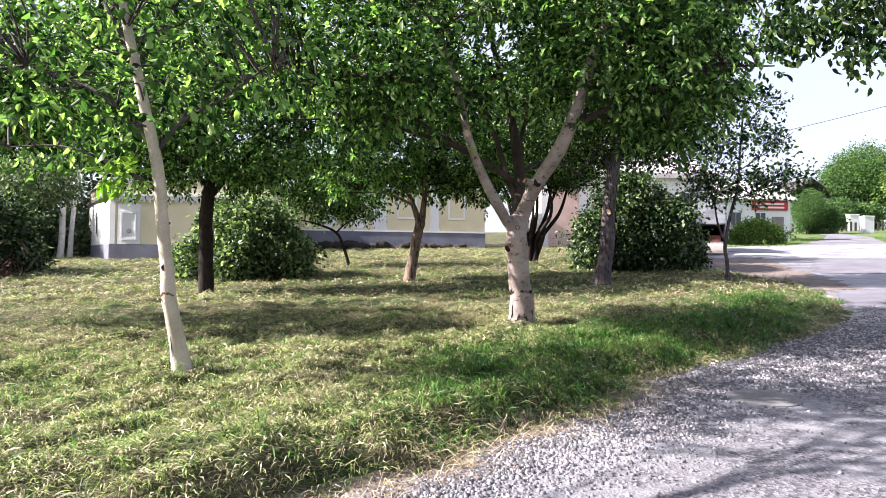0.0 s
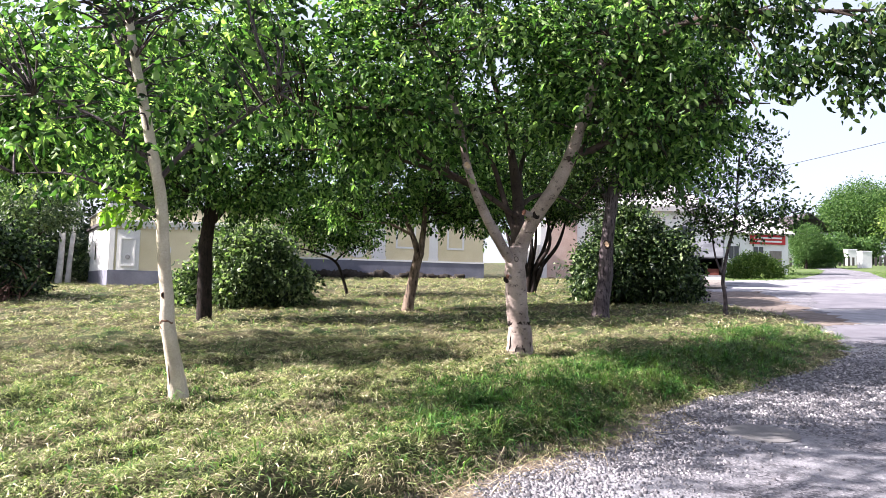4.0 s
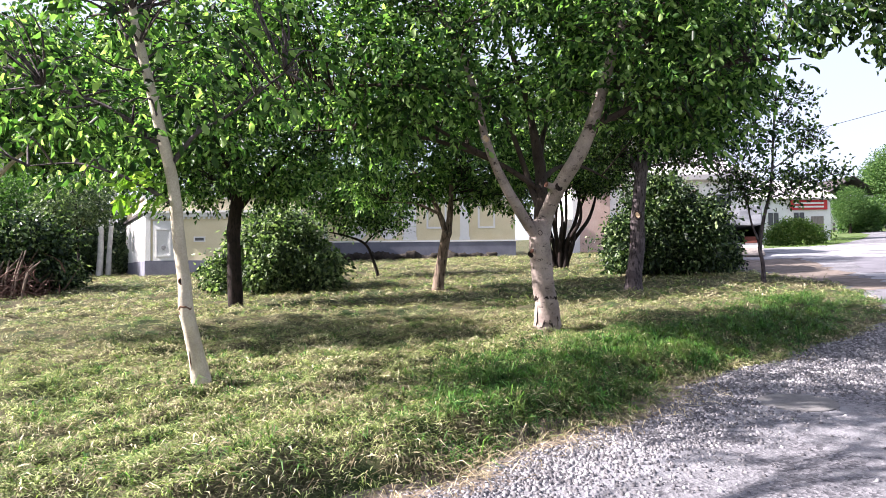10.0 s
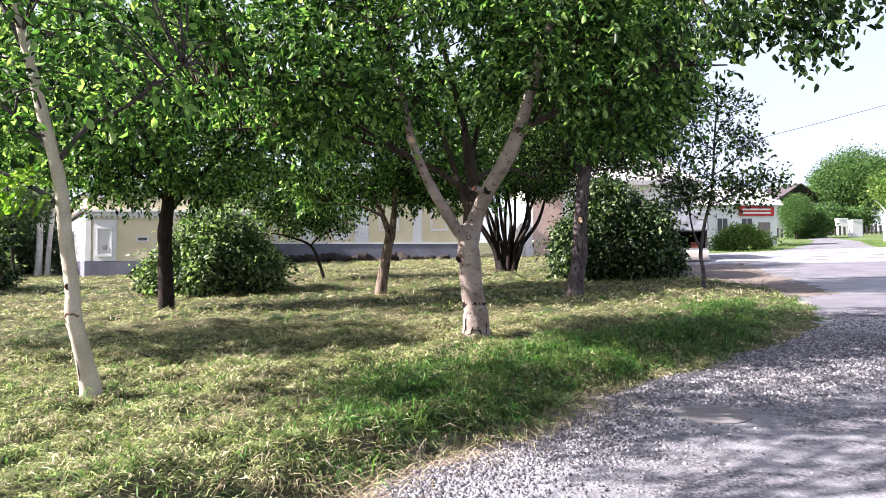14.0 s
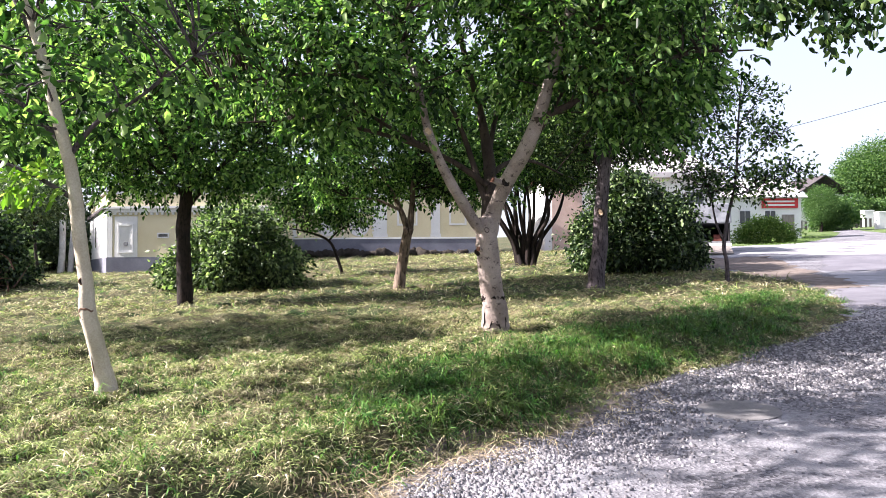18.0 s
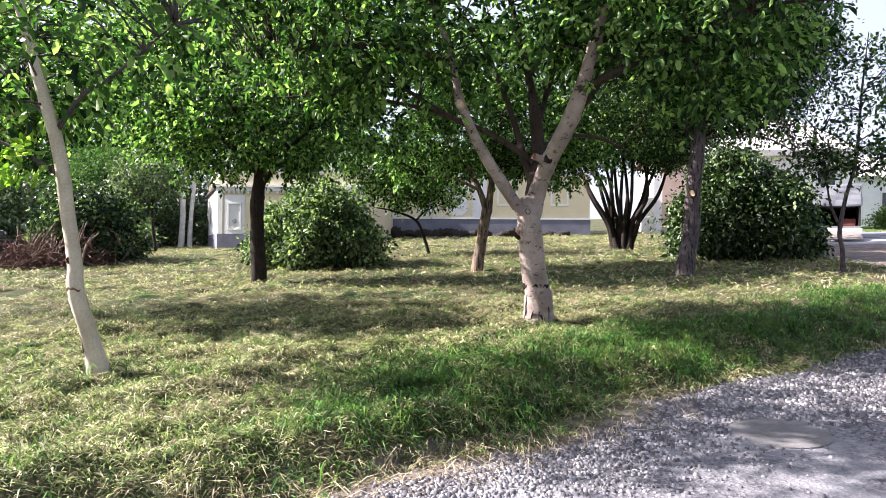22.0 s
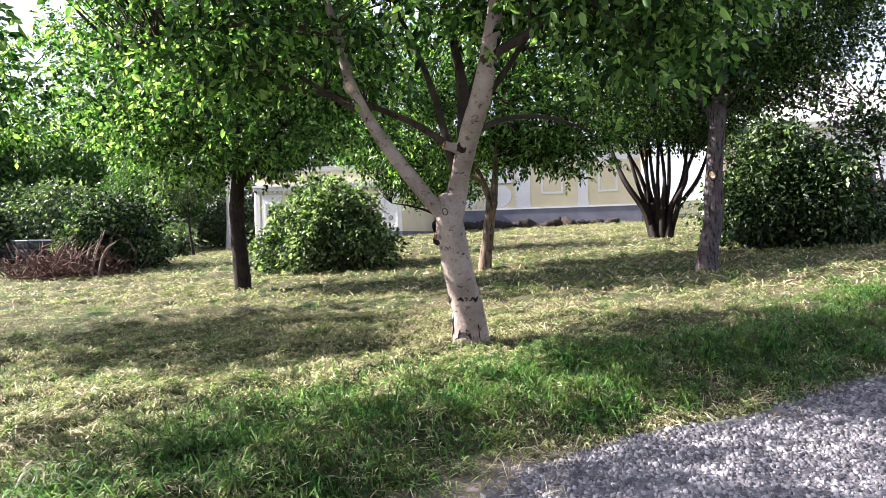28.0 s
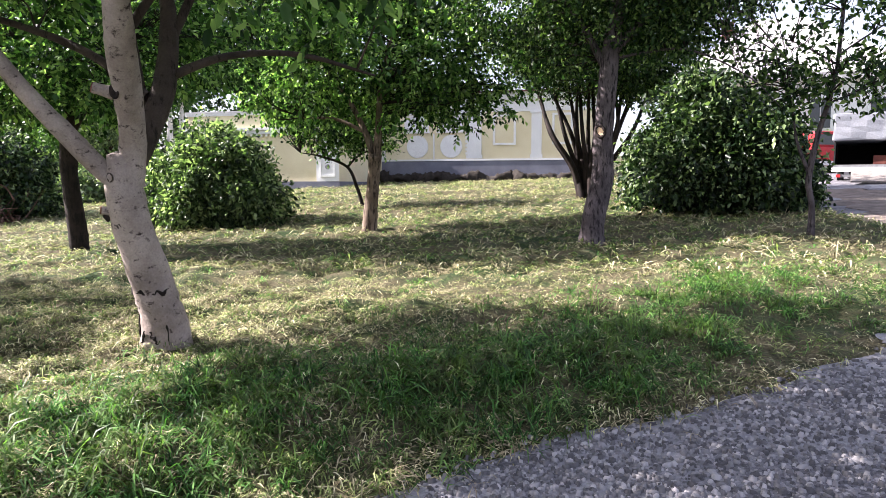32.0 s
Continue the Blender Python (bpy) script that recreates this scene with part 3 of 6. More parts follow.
def tree(name, label, trunk, limbs, lobes, tips, seed, bark_mat, leaf_mat, leaf, sides=12, twig=0.25, group="", thin=None, pale=99, clump=0):
    """A tree: one trunk and limbs as (x, y, z, r) lines, and a crown of leaves on twigs in lobes. z counts from the ground at the foot.
    Limbs after the first few (pale) have the thin bark."""
    rng = np.random.default_rng(seed)
    x0, y0 = trunk[0][:2]
    z0 = gz(x0, y0)
    up = lambda l: [(x, y, z + z0, r) for x, y, z, r in l]
    t = empty(name, Matrix.Translation((x0, y0, z0)), label=label, category="tree", group=group)
    tr = up(trunk)
    flare = [(tr[0][0], tr[0][1], tr[0][2] - 0.25, tr[0][3] * 1.3)] + tr
    obs = [tube_part("trunk", [tube_arrays(flare, sides, 0.04, rng, 7)], bark_mat, None)]
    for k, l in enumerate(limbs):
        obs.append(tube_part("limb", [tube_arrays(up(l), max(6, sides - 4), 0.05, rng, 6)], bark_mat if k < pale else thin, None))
    c, d, _ = blobs([(x, y, z + z0, a, b, e) for x, y, z, a, b, e in lobes], tips, rng)
    if clump:
        at = c[:max(12, tips // clump)]
        k = rng.integers(len(at), size=tips)
        c, d = at[k] + rng.normal(size=(tips, 3)) * np.array([0.30, 0.30, 0.17]), unit(d[k] + rng.normal(size=(tips, 3)) * 0.5)
    if twig:
        obs.append(sub_twigs(c, [tr] + [up(l) for l in limbs], rng, thin or M_BARK_DARK, twig))
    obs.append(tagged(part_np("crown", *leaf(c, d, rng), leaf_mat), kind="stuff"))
    for ob in obs:
        ob.parent = t
        ob.matrix_parent_inverse = Matrix.Translation((-x0, -y0, -z0))
    return t


walnut = lambda c, d, rng: spray_leaves(c, d, rng, 0.105, 3, 0.27, 0.5, 0.45)
walnut_far = lambda c, d, rng: spray_leaves(c, d, rng, 0.13, 3, 0.30, 0.5, 0.45, plain_leaves)
walnut_big = lambda c, d, rng: spray_leaves(c, d, rng, 0.115, 3, 0.29, 0.5, 0.4)
small_leaf = lambda c, d, rng: single_leaves(c, d, rng, 0.10, 7, 0.16, 0.5, 0.4)
far_leaf = lambda c, d, rng: single_leaves(c, d, rng, 0.28, 7, 0.40, 0.6, 0.2)

# the big walnut by the road
big_limbs = [
    [(2.60, 12.46, 1.50, 0.13), (2.68, 12.44, 1.87, 0.118), (2.86, 12.18, 2.28, 0.118), (3.05, 11.90, 2.61, 0.112), (3.21, 11.68, 2.95, 0.102), (3.36, 11.47, 3.45, 0.09), (3.65, 11.2, 4.5, 0.06), (4.2, 11.0, 5.8, 0.025)],
    [(2.50, 12.42, 1.50, 0.085), (2.28, 12.25, 1.82, 0.085), (1.95, 11.95, 2.35, 0.07), (1.69, 11.68, 2.95, 0.062), (1.55, 11.6, 3.6, 0.045), (1.25, 11.5, 4.4, 0.03), (0.8, 11.4, 5.2, 0.012)],
    [(2.58, 12.50, 1.60, 0.12), (2.63, 12.78, 2.1, 0.112), (2.65, 12.95, 2.5, 0.10), (2.60, 13.08, 3.0, 0.085), (2.5, 13.15, 3.6, 0.06), (2.2, 13.3, 4.8, 0.045), (1.9, 13.4, 6.4, 0.02)],
    [(2.60, 12.7, 1.95, 0.06), (2.42, 12.85, 2.5, 0.05), (2.2, 12.95, 3.2, 0.042), (1.8, 13.0, 4.1, 0.03), (1.2, 13.1, 5.0, 0.012)],
    [(3.02, 11.93, 2.6, 0.04), (3.4, 12.0, 3.1, 0.034), (3.8, 12.2, 3.8, 0.026), (4.3, 12.3, 4.6, 0.012)],
    [(1.8, 11.8, 2.65, 0.035), (1.2, 11.9, 3.0, 0.028), (0.5, 12.0, 3.5, 0.02), (0.0, 12.0, 4.1, 0.008)],
    [(2.63, 13.0, 2.75, 0.045), (2.75, 13.3, 3.4, 0.04), (3.0, 13.6, 4.3, 0.033), (3.4, 13.9, 5.6, 0.015)],
    [(2.60, 12.75, 2.3, 0.045), (1.9, 12.75, 2.75, 0.04), (0.9, 12.6, 3.1, 0.032), (-0.2, 12.4, 3.25, 0.022), (-1.2, 12.2, 3.2, 0.01)],
    [(1.57, 11.62, 3.5, 0.04), (0.7, 11.7, 3.75, 0.03), (-0.4, 11.8, 3.8, 0.022), (-1.4, 11.8, 3.6, 0.01)],
    [(2.63, 12.85, 2.45, 0.045), (3.0, 13.4, 2.75, 0.038), (3.5, 14.0, 2.85, 0.028), (4.1, 14.6, 2.7, 0.012)],
    [(3.2, 11.55, 3.05, 0.05), (4.2, 11.5, 3.5, 0.04), (5.2, 11.3, 3.9, 0.028), (6.1, 11.1, 3.9, 0.01)],
    [(3.6, 11.2, 4.1, 0.05), (4.4, 10.4, 4.7, 0.04), (5.3, 9.5, 4.6, 0.03), (6.15, 8.95, 4.3, 0.016), (6.05, 8.8, 3.6, 0.006)],
    [(5.3, 9.5, 4.6, 0.02), (6.3, 8.9, 4.4, 0.014), (7.3, 8.8, 4.5, 0.005)],
    [(4.6, 10.2, 4.7, 0.02), (5.0, 9.5, 4.3, 0.012), (5.15, 9.1, 3.5, 0.004)],
]
# Limbs after the first two: darker bark, with crown shade put into its colour.
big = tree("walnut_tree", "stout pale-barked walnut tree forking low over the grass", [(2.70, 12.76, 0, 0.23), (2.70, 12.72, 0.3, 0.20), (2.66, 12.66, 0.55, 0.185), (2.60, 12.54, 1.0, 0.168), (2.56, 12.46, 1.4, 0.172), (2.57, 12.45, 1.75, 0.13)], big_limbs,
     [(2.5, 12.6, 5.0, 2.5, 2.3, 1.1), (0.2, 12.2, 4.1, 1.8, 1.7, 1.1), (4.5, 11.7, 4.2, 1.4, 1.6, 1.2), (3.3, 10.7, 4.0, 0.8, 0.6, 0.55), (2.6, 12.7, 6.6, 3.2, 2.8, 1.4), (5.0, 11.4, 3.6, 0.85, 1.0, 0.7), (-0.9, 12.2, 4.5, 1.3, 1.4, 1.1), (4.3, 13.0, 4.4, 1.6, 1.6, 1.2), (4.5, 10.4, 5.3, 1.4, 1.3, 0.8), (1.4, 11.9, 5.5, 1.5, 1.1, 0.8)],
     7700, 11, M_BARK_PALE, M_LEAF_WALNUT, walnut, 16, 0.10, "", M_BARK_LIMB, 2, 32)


# Sprays against the sky: darker leaves than the crown's, backlit shade put into colour.
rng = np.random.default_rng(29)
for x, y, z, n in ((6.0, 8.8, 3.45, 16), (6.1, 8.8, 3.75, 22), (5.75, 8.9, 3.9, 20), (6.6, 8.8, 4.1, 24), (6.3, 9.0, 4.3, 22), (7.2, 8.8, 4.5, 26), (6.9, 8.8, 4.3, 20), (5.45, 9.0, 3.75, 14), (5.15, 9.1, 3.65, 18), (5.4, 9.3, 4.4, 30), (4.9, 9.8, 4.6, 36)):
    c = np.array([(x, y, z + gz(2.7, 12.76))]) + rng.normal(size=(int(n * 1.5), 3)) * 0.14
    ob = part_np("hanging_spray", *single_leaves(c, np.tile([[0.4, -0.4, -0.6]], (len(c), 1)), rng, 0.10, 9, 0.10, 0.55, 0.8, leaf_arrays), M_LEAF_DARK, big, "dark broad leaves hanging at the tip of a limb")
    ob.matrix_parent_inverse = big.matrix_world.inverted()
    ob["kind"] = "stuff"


def on_tree(host, name, bm, mat, label=""):
    """A small part in world coordinates on a tree."""
    ob = part(name, bm, mat, host, label, True)
    ob.matrix_parent_inverse = host.matrix_world.inverted()
    return ob


def knot_ring(host, x, y, z, r, mat, name="bark_knot", label="", heart=None, wide=0.32):
    """An uneven ring of bark round a small hollow or a sawn face (heart), turned to the road."""
    m = look((x, y, z), (1.6, 1.5, z - 0.05))
    rg = random.Random(int(x * 1000) + int(z * 1000))
    bm = bmesh.new()
    loops = []
    for i in range(18):
        a = i * math.tau / 18
        rr, t = r * (1 + 0.14 * math.sin(2 * a + rg.uniform(-0.4, 0.4))), r * wide * rg.uniform(0.7, 1.25)
        loops.append([bm.verts.new(m @ Vector(((rr + t * math.cos(b)) * math.cos(a), 1.2 * (rr + t * math.cos(b)) * math.sin(a), 0.6 * t * math.sin(b)))) for b in (0, 1.26, 2.51, 3.77, 5.03)])
    for i in range(18):
        p, q = loops[i], loops[(i + 1) % 18]
        for k in range(5):
            bm.faces.new((p[k], q[k], q[(k + 1) % 5], p[(k + 1) % 5]))
    ring = on_tree(host, name, bm, mat, label)
    bm = bmesh.new()
    vs = [bm.verts.new(m @ Vector((r * 0.96 * math.cos(i * math.tau / 18), 1.15 * r * math.sin(i * math.tau / 18), -0.012 * r / 0.1))) for i in range(18)]
    mid = bm.verts.new(m @ Vector((0.1 * r, 0, 0.05 * r)))
    for i in range(18):
        bm.faces.new((vs[i], vs[(i + 1) % 18], mid))
    face = part("knot_face", bm, heart or M_BARK_DARK, ring, "", True)
    face.matrix_parent_inverse = Matrix.Identity(4)


def crack(host, trunk, z, a0, a1, rise, r, mat, name="bark_crack", seed=3):
    """A rough dark fissure round part of a trunk; angles in degrees from +x."""
    rng = np.random.default_rng(seed)
    zs = [p[2] for p in trunk]
    pts = []
    for u in np.linspace(0, 1, 9):
        zz = z + rise * u + rng.normal() * 0.014
        x, y, rad = (np.interp(zz, zs, [p[k] for p in trunk]) for k in (0, 1, 3))
        a = radians(a0 + (a1 - a0) * u + rng.normal() * 2)
        pts.append((x + rad * 0.985 * math.cos(a), y + rad * 0.985 * math.sin(a), zz + gz(trunk[0][0], trunk[0][1]), r * rng.uniform(0.4, 1.0) * (0.35 + math.sin(math.pi * u))))
    v, f = tube_arrays(pts, 6, 0.15, rng, 3)
    ob = part_np(name, v, [q if len(set(q)) == 4 else q for q in f], mat, host)
    ob.matrix_parent_inverse = host.matrix_world.inverted()


BIG_TRUNK = [(2.70, 12.76, 0, 0.23), (2.70, 12.72, 0.3, 0.20), (2.66, 12.66, 0.55, 0.185), (2.60, 12.54, 1.0, 0.168), (2.56, 12.46, 1.4, 0.172)]
for k, (z, a0, a1, rise, r) in enumerate(((0.49, -172, -118, 0.03, 0.015), (0.53, -112, -70, -0.02, 0.014), (0.50, -66, -8, 0.04, 0.015), (0.04, -48, -42, 0.40, 0.011), (0.04, -150, -142, 0.36, 0.011), (0.03, -122, -104, 0.13, 0.013), (0.16, -90, -70, -0.12, 0.013), (0.50, -96, -95, -0.10, 0.007), (1.13, -110, -85, 0.02, 0.007), (0.72, -100, -92, 0.01, 0.007))):
    crack(big, BIG_TRUNK, z, a0, a1, rise, r, M_BARK_DARK, seed=3 + k)
knot_ring(big, 2.555, 12.285, 1.555, 0.030, M_BARK_LIMB, heart=M_BARK_PALE, wide=0.22)
def stub(host, x, y, z, d, L, r, label):
    """A short sawn-off branch with a reddish end."""
    p, q = Vector((x, y, z)), Vector((x, y, z)) + Vector(d).normalized() * L
    v, f = tube_arrays([(*p, r * 1.4), (*(p * 0.5 + q * 0.5), r * 1.05), (*q, r)], 12, 0.06, None, 4)
    ob = part_np("branch_stub", v, f, M_BARK_PALE, host, label, True)
    ob.matrix_parent_inverse = host.matrix_world.inverted()
    bm = bmesh.new()
    bmesh.ops.create_cone(bm, cap_ends=True, segments=14, radius1=r * 1.0, radius2=r * 0.9, depth=0.02, matrix=look(q, q + Vector(d)))
    on_tree(host, "cut_face", bm, M_SORE_CUT)


M_SORE_CUT = surface("weathered_cut", (0.12, 0.05, 0.035), (0.28, 0.14, 0.10), 20, 70, 0.9)
stub(big, 2.76, 12.14, 2.25, (-0.8, -0.6, 0.25), 0.16, 0.045, "short sawn stub with a reddish end")
stub(big, 2.50, 12.38, 1.26, (-0.7, -0.7, 0.1), 0.10, 0.035, "small sawn stub")
knot_ring(big, 2.415, 12.39, 1.22, 0.035, M_BARK_DARK, "bark_wound", "dark gaping wound in the bark")
knot_ring(big, 2.83, 12.065, 2.25, 0.042, M_BARK_DARK)
knot_ring(big, 1.69, 11.61, 2.93, 0.055, M_BARK_PALE, "branch_scar", "pale cut end of a sawn branch", M_CUT)
# The lobe at z 6.0 is added above the view to shade the road.
sapling = tree("walnut_sapling", "slender young walnut with a pale kinked trunk", [(-1.55, 8.92, 0, 0.105), (-1.58, 8.82, 0.35, 0.088), (-1.62, 8.68, 0.78, 0.078), (-1.64, 8.68, 1.05, 0.070), (-1.69, 8.63, 1.58, 0.068), (-1.72, 8.52, 2.2, 0.060), (-1.85, 8.35, 3.0, 0.052), (-2.05, 8.2, 4.3, 0.042), (-2.15, 8.25, 6.8, 0.015)],
     [[(-1.70, 8.56, 1.90, 0.026), (-2.04, 8.45, 2.12, 0.020), (-2.34, 8.4, 2.25, 0.015), (-2.7, 8.4, 2.34, 0.010), (-3.2, 8.4, 2.32, 0.006)], [(-1.74, 8.5, 2.4, 0.03), (-2.3, 8.5, 2.9, 0.02), (-3.1, 8.5, 3.2, 0.01)], [(-1.74, 8.5, 2.3, 0.03), (-1.45, 8.5, 2.65, 0.022), (-1.1, 8.5, 2.85, 0.016), (-0.5, 8.5, 3.3, 0.008)], [(-1.9, 8.4, 3.2, 0.03), (-2.4, 8.6, 4.0, 0.02), (-2.8, 8.7, 4.6, 0.01)]],
     [(-2.1, 8.5, 3.6, 1.4, 1.3, 1.1), (-2.9, 8.5, 2.9, 1.0, 0.9, 0.6), (-1.1, 8.5, 3.6, 1.1, 1.0, 0.8), (-1.6, 8.4, 4.5, 1.3, 1.2, 0.8), (-2.4, 8.4, 2.25, 0.3, 0.3, 0.2), (-3.6, 8.9, 3.6, 1.0, 1.0, 0.9), (-1.8, 10.0, 6.0, 1.3, 1.2, 0.8), (-3.0, 9.2, 4.6, 1.2, 1.1, 0.8)], 640, 12, M_BARK_SAP, M_LEAF_WALNUT, walnut_big, 14, 0.3, "", M_BARK_GREY, 0)
SAP_TRUNK = [(-1.55, 8.92, 0, 0.105), (-1.58, 8.82, 0.35, 0.088), (-1.62, 8.68, 0.78, 0.078), (-1.64, 8.68, 1.05, 0.070), (-1.69, 8.63, 1.58, 0.068), (-1.72, 8.52, 2.2, 0.060)]
M_SORE = surface("reddish_bark_sore", (0.10, 0.055, 0.035), (0.21, 0.125, 0.085), 12, 60, 0.9)
for k, (z, a0, a1, rise, r) in enumerate(((0.80, -175, -20, 0.02, 0.014), (0.76, -150, -95, -0.05, 0.010), (0.10, -120, -112, 0.3, 0.006))):
    crack(sapling, SAP_TRUNK, z, a0, a1, rise, r, M_SORE, "bark_sore", 30 + k)
knot_ring(sapling, -1.655, 8.61, 0.86, 0.022, M_SORE)
knot_ring(sapling, -1.63, 8.62, 1.16, 0.020, M_BARK_SAP)
knot_ring(sapling, -1.74, 8.575, 1.62, 0.025, M_BARK_SAP)
# Brighter copy of the walnut leaf: sun on these low sprays put into colour.
for k, (x, y, z) in enumerate(((-1.86, 8.40, 2.03), (-1.98, 8.38, 2.0), (-2.10, 8.38, 2.06), (-2.18, 8.40, 2.0), (-2.0, 8.45, 2.3))):
    rng = np.random.default_rng(60 + k)
    c = np.array([(x, y, z + gz(-1.55, 8.92))]) + rng.normal(size=(4, 3)) * 0.06
    ob = part_np("leaf_spray", *spray_leaves(c, np.tile([[-0.4, -0.3, -0.4]], (4, 1)), rng, 0.10, 3, 0.17, 0.5, 0.4), M_LEAF_SUNLIT, sapling)
    ob.matrix_parent_inverse = sapling.matrix_world.inverted()
    ob["kind"] = "stuff"
# Added tree, trunk out of view: placed for the shade band on the lawn.
tree("walnut_tree", "broad walnut added beside the lawn, largely unseen, to shade it", [(-7.4, 12.7, 0, 0.16), (-7.4, 12.7, 0.8, 0.14), (-7.3, 12.7, 1.8, 0.13), (-7.2, 12.7, 3.0, 0.07), (-7.1, 12.7, 4.5, 0.02)],
     [[(-7.25, 12.7, 2.0, 0.06), (-6.4, 12.6, 2.9, 0.04), (-5.5, 12.5, 3.6, 0.012)], [(-7.2, 12.7, 2.6, 0.06), (-8.1, 12.8, 3.6, 0.04), (-8.8, 12.9, 4.2, 0.012)], [(-7.2, 12.7, 3.0, 0.05), (-6.8, 13.8, 3.9, 0.03), (-6.6, 15.0, 4.4, 0.012)]],
     [(-7.0, 12.8, 4.3, 2.3, 1.9, 1.1), (-5.8, 12.3, 3.9, 1.4, 1.5, 0.8), (-8.6, 13.0, 4.2, 1.5, 1.5, 0.9), (-6.8, 11.5, 4.6, 1.6, 1.2, 0.9), (-6.7, 14.6, 4.4, 1.8, 1.4, 0.9)], 2300, 27, M_BARK_SAP, M_LEAF_WALNUT, walnut_far, 12, 0.05, clump=16)
# Unseen helper tree: crown set where its shadow dapples the gravel.
tree("walnut_tree", "unseen tall walnut added beside the road to shade the gravel", [(-6.0, 2.6, -0.2, 0.24), (-6.0, 2.7, 1.2, 0.20), (-5.6, 3.4, 2.6, 0.16), (-4.6, 5.2, 4.6, 0.06), (-3.6, 6.6, 6.6, 0.015)],
     [[(-4.8, 4.9, 4.2, 0.04), (-3.4, 6.2, 5.2, 0.022), (-2.4, 7.3, 5.8, 0.010)], [(-5.0, 4.5, 3.8, 0.04), (-5.2, 5.6, 4.9, 0.022), (-5.2, 6.5, 5.8, 0.010)], [(-4.3, 5.7, 5.1, 0.03), (-3.6, 7.0, 5.9, 0.018), (-3.2, 8.0, 6.4, 0.008)]],
     [(-3.4, 7.0, 6.2, 1.9, 1.5, 1.0), (-2.4, 7.4, 5.8, 1.2, 1.1, 0.7), (-4.9, 6.6, 5.8, 1.2, 1.1, 0.8), (-3.2, 6.2, 6.6, 1.3, 1.1, 0.7)], 380, 28, M_BARK_GREY, M_LEAF_WALNUT, walnut_far, 12, 0.0, clump=16)
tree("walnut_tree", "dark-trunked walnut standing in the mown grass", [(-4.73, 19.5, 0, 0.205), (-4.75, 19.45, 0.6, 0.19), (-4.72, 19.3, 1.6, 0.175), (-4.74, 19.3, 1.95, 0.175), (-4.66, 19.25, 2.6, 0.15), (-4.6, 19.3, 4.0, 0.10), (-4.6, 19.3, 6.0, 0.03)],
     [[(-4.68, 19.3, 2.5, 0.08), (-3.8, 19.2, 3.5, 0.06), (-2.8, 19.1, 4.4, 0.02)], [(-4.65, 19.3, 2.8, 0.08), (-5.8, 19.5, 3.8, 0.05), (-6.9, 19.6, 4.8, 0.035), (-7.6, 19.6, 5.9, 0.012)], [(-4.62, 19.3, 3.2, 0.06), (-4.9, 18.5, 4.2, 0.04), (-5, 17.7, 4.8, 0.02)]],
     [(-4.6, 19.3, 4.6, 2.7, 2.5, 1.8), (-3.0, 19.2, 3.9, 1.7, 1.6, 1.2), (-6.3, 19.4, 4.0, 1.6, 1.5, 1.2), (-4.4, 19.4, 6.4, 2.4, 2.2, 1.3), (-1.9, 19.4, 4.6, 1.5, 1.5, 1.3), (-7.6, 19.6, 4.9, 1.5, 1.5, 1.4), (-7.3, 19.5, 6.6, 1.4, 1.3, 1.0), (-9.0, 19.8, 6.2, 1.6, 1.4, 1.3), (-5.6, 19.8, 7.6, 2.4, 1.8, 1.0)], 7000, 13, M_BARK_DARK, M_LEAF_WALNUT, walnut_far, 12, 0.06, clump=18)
tree("walnut_tree", "leaning brown-barked walnut forking above the sunlit grass", [(0.44, 23.3, 0, 0.21), (0.52, 23.25, 0.6, 0.165), (0.66, 23.1, 1.4, 0.15), (0.77, 22.95, 1.9, 0.165)],
     [[(0.76, 22.95, 1.75, 0.10), (0.55, 22.9, 2.4, 0.085), (0.15, 22.8, 3.2, 0.05), (-0.5, 22.7, 4.1, 0.02)], [(0.8, 22.95, 1.8, 0.11), (0.88, 22.9, 2.6, 0.09), (0.95, 22.9, 3.6, 0.06), (1.3, 22.8, 4.8, 0.02)], [(0.5, 22.9, 2.45, 0.05), (-0.2, 22.8, 2.75, 0.04), (-1.0, 22.7, 2.8, 0.015)]],
     [(0.9, 22.9, 4.3, 2.6, 2.3, 1.4), (-0.9, 22.8, 3.7, 1.6, 1.5, 0.9), (2.6, 22.9, 3.8, 1.6, 1.5, 1.0), (0.8, 23.0, 5.9, 2.4, 2.2, 1.2), (3.0, 22.8, 3.1, 0.9, 0.8, 0.5)], 5600, 14, M_BARK_WARM, M_LEAF_WALNUT, walnut_far, 12, 0.06, clump=18)
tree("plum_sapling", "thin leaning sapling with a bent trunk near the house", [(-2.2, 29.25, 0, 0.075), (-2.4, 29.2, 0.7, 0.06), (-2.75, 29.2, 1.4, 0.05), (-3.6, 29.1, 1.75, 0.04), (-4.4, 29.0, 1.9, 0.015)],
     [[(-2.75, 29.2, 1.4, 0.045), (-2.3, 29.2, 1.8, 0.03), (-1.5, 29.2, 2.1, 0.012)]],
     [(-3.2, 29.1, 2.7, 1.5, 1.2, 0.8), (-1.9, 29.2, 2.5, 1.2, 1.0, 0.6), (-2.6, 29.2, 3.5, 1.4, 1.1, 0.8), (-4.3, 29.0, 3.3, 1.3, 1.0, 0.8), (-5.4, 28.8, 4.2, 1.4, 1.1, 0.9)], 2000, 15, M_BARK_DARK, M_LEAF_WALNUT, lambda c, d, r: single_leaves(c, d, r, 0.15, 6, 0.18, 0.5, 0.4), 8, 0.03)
rng = np.random.default_rng(7)
droops = []
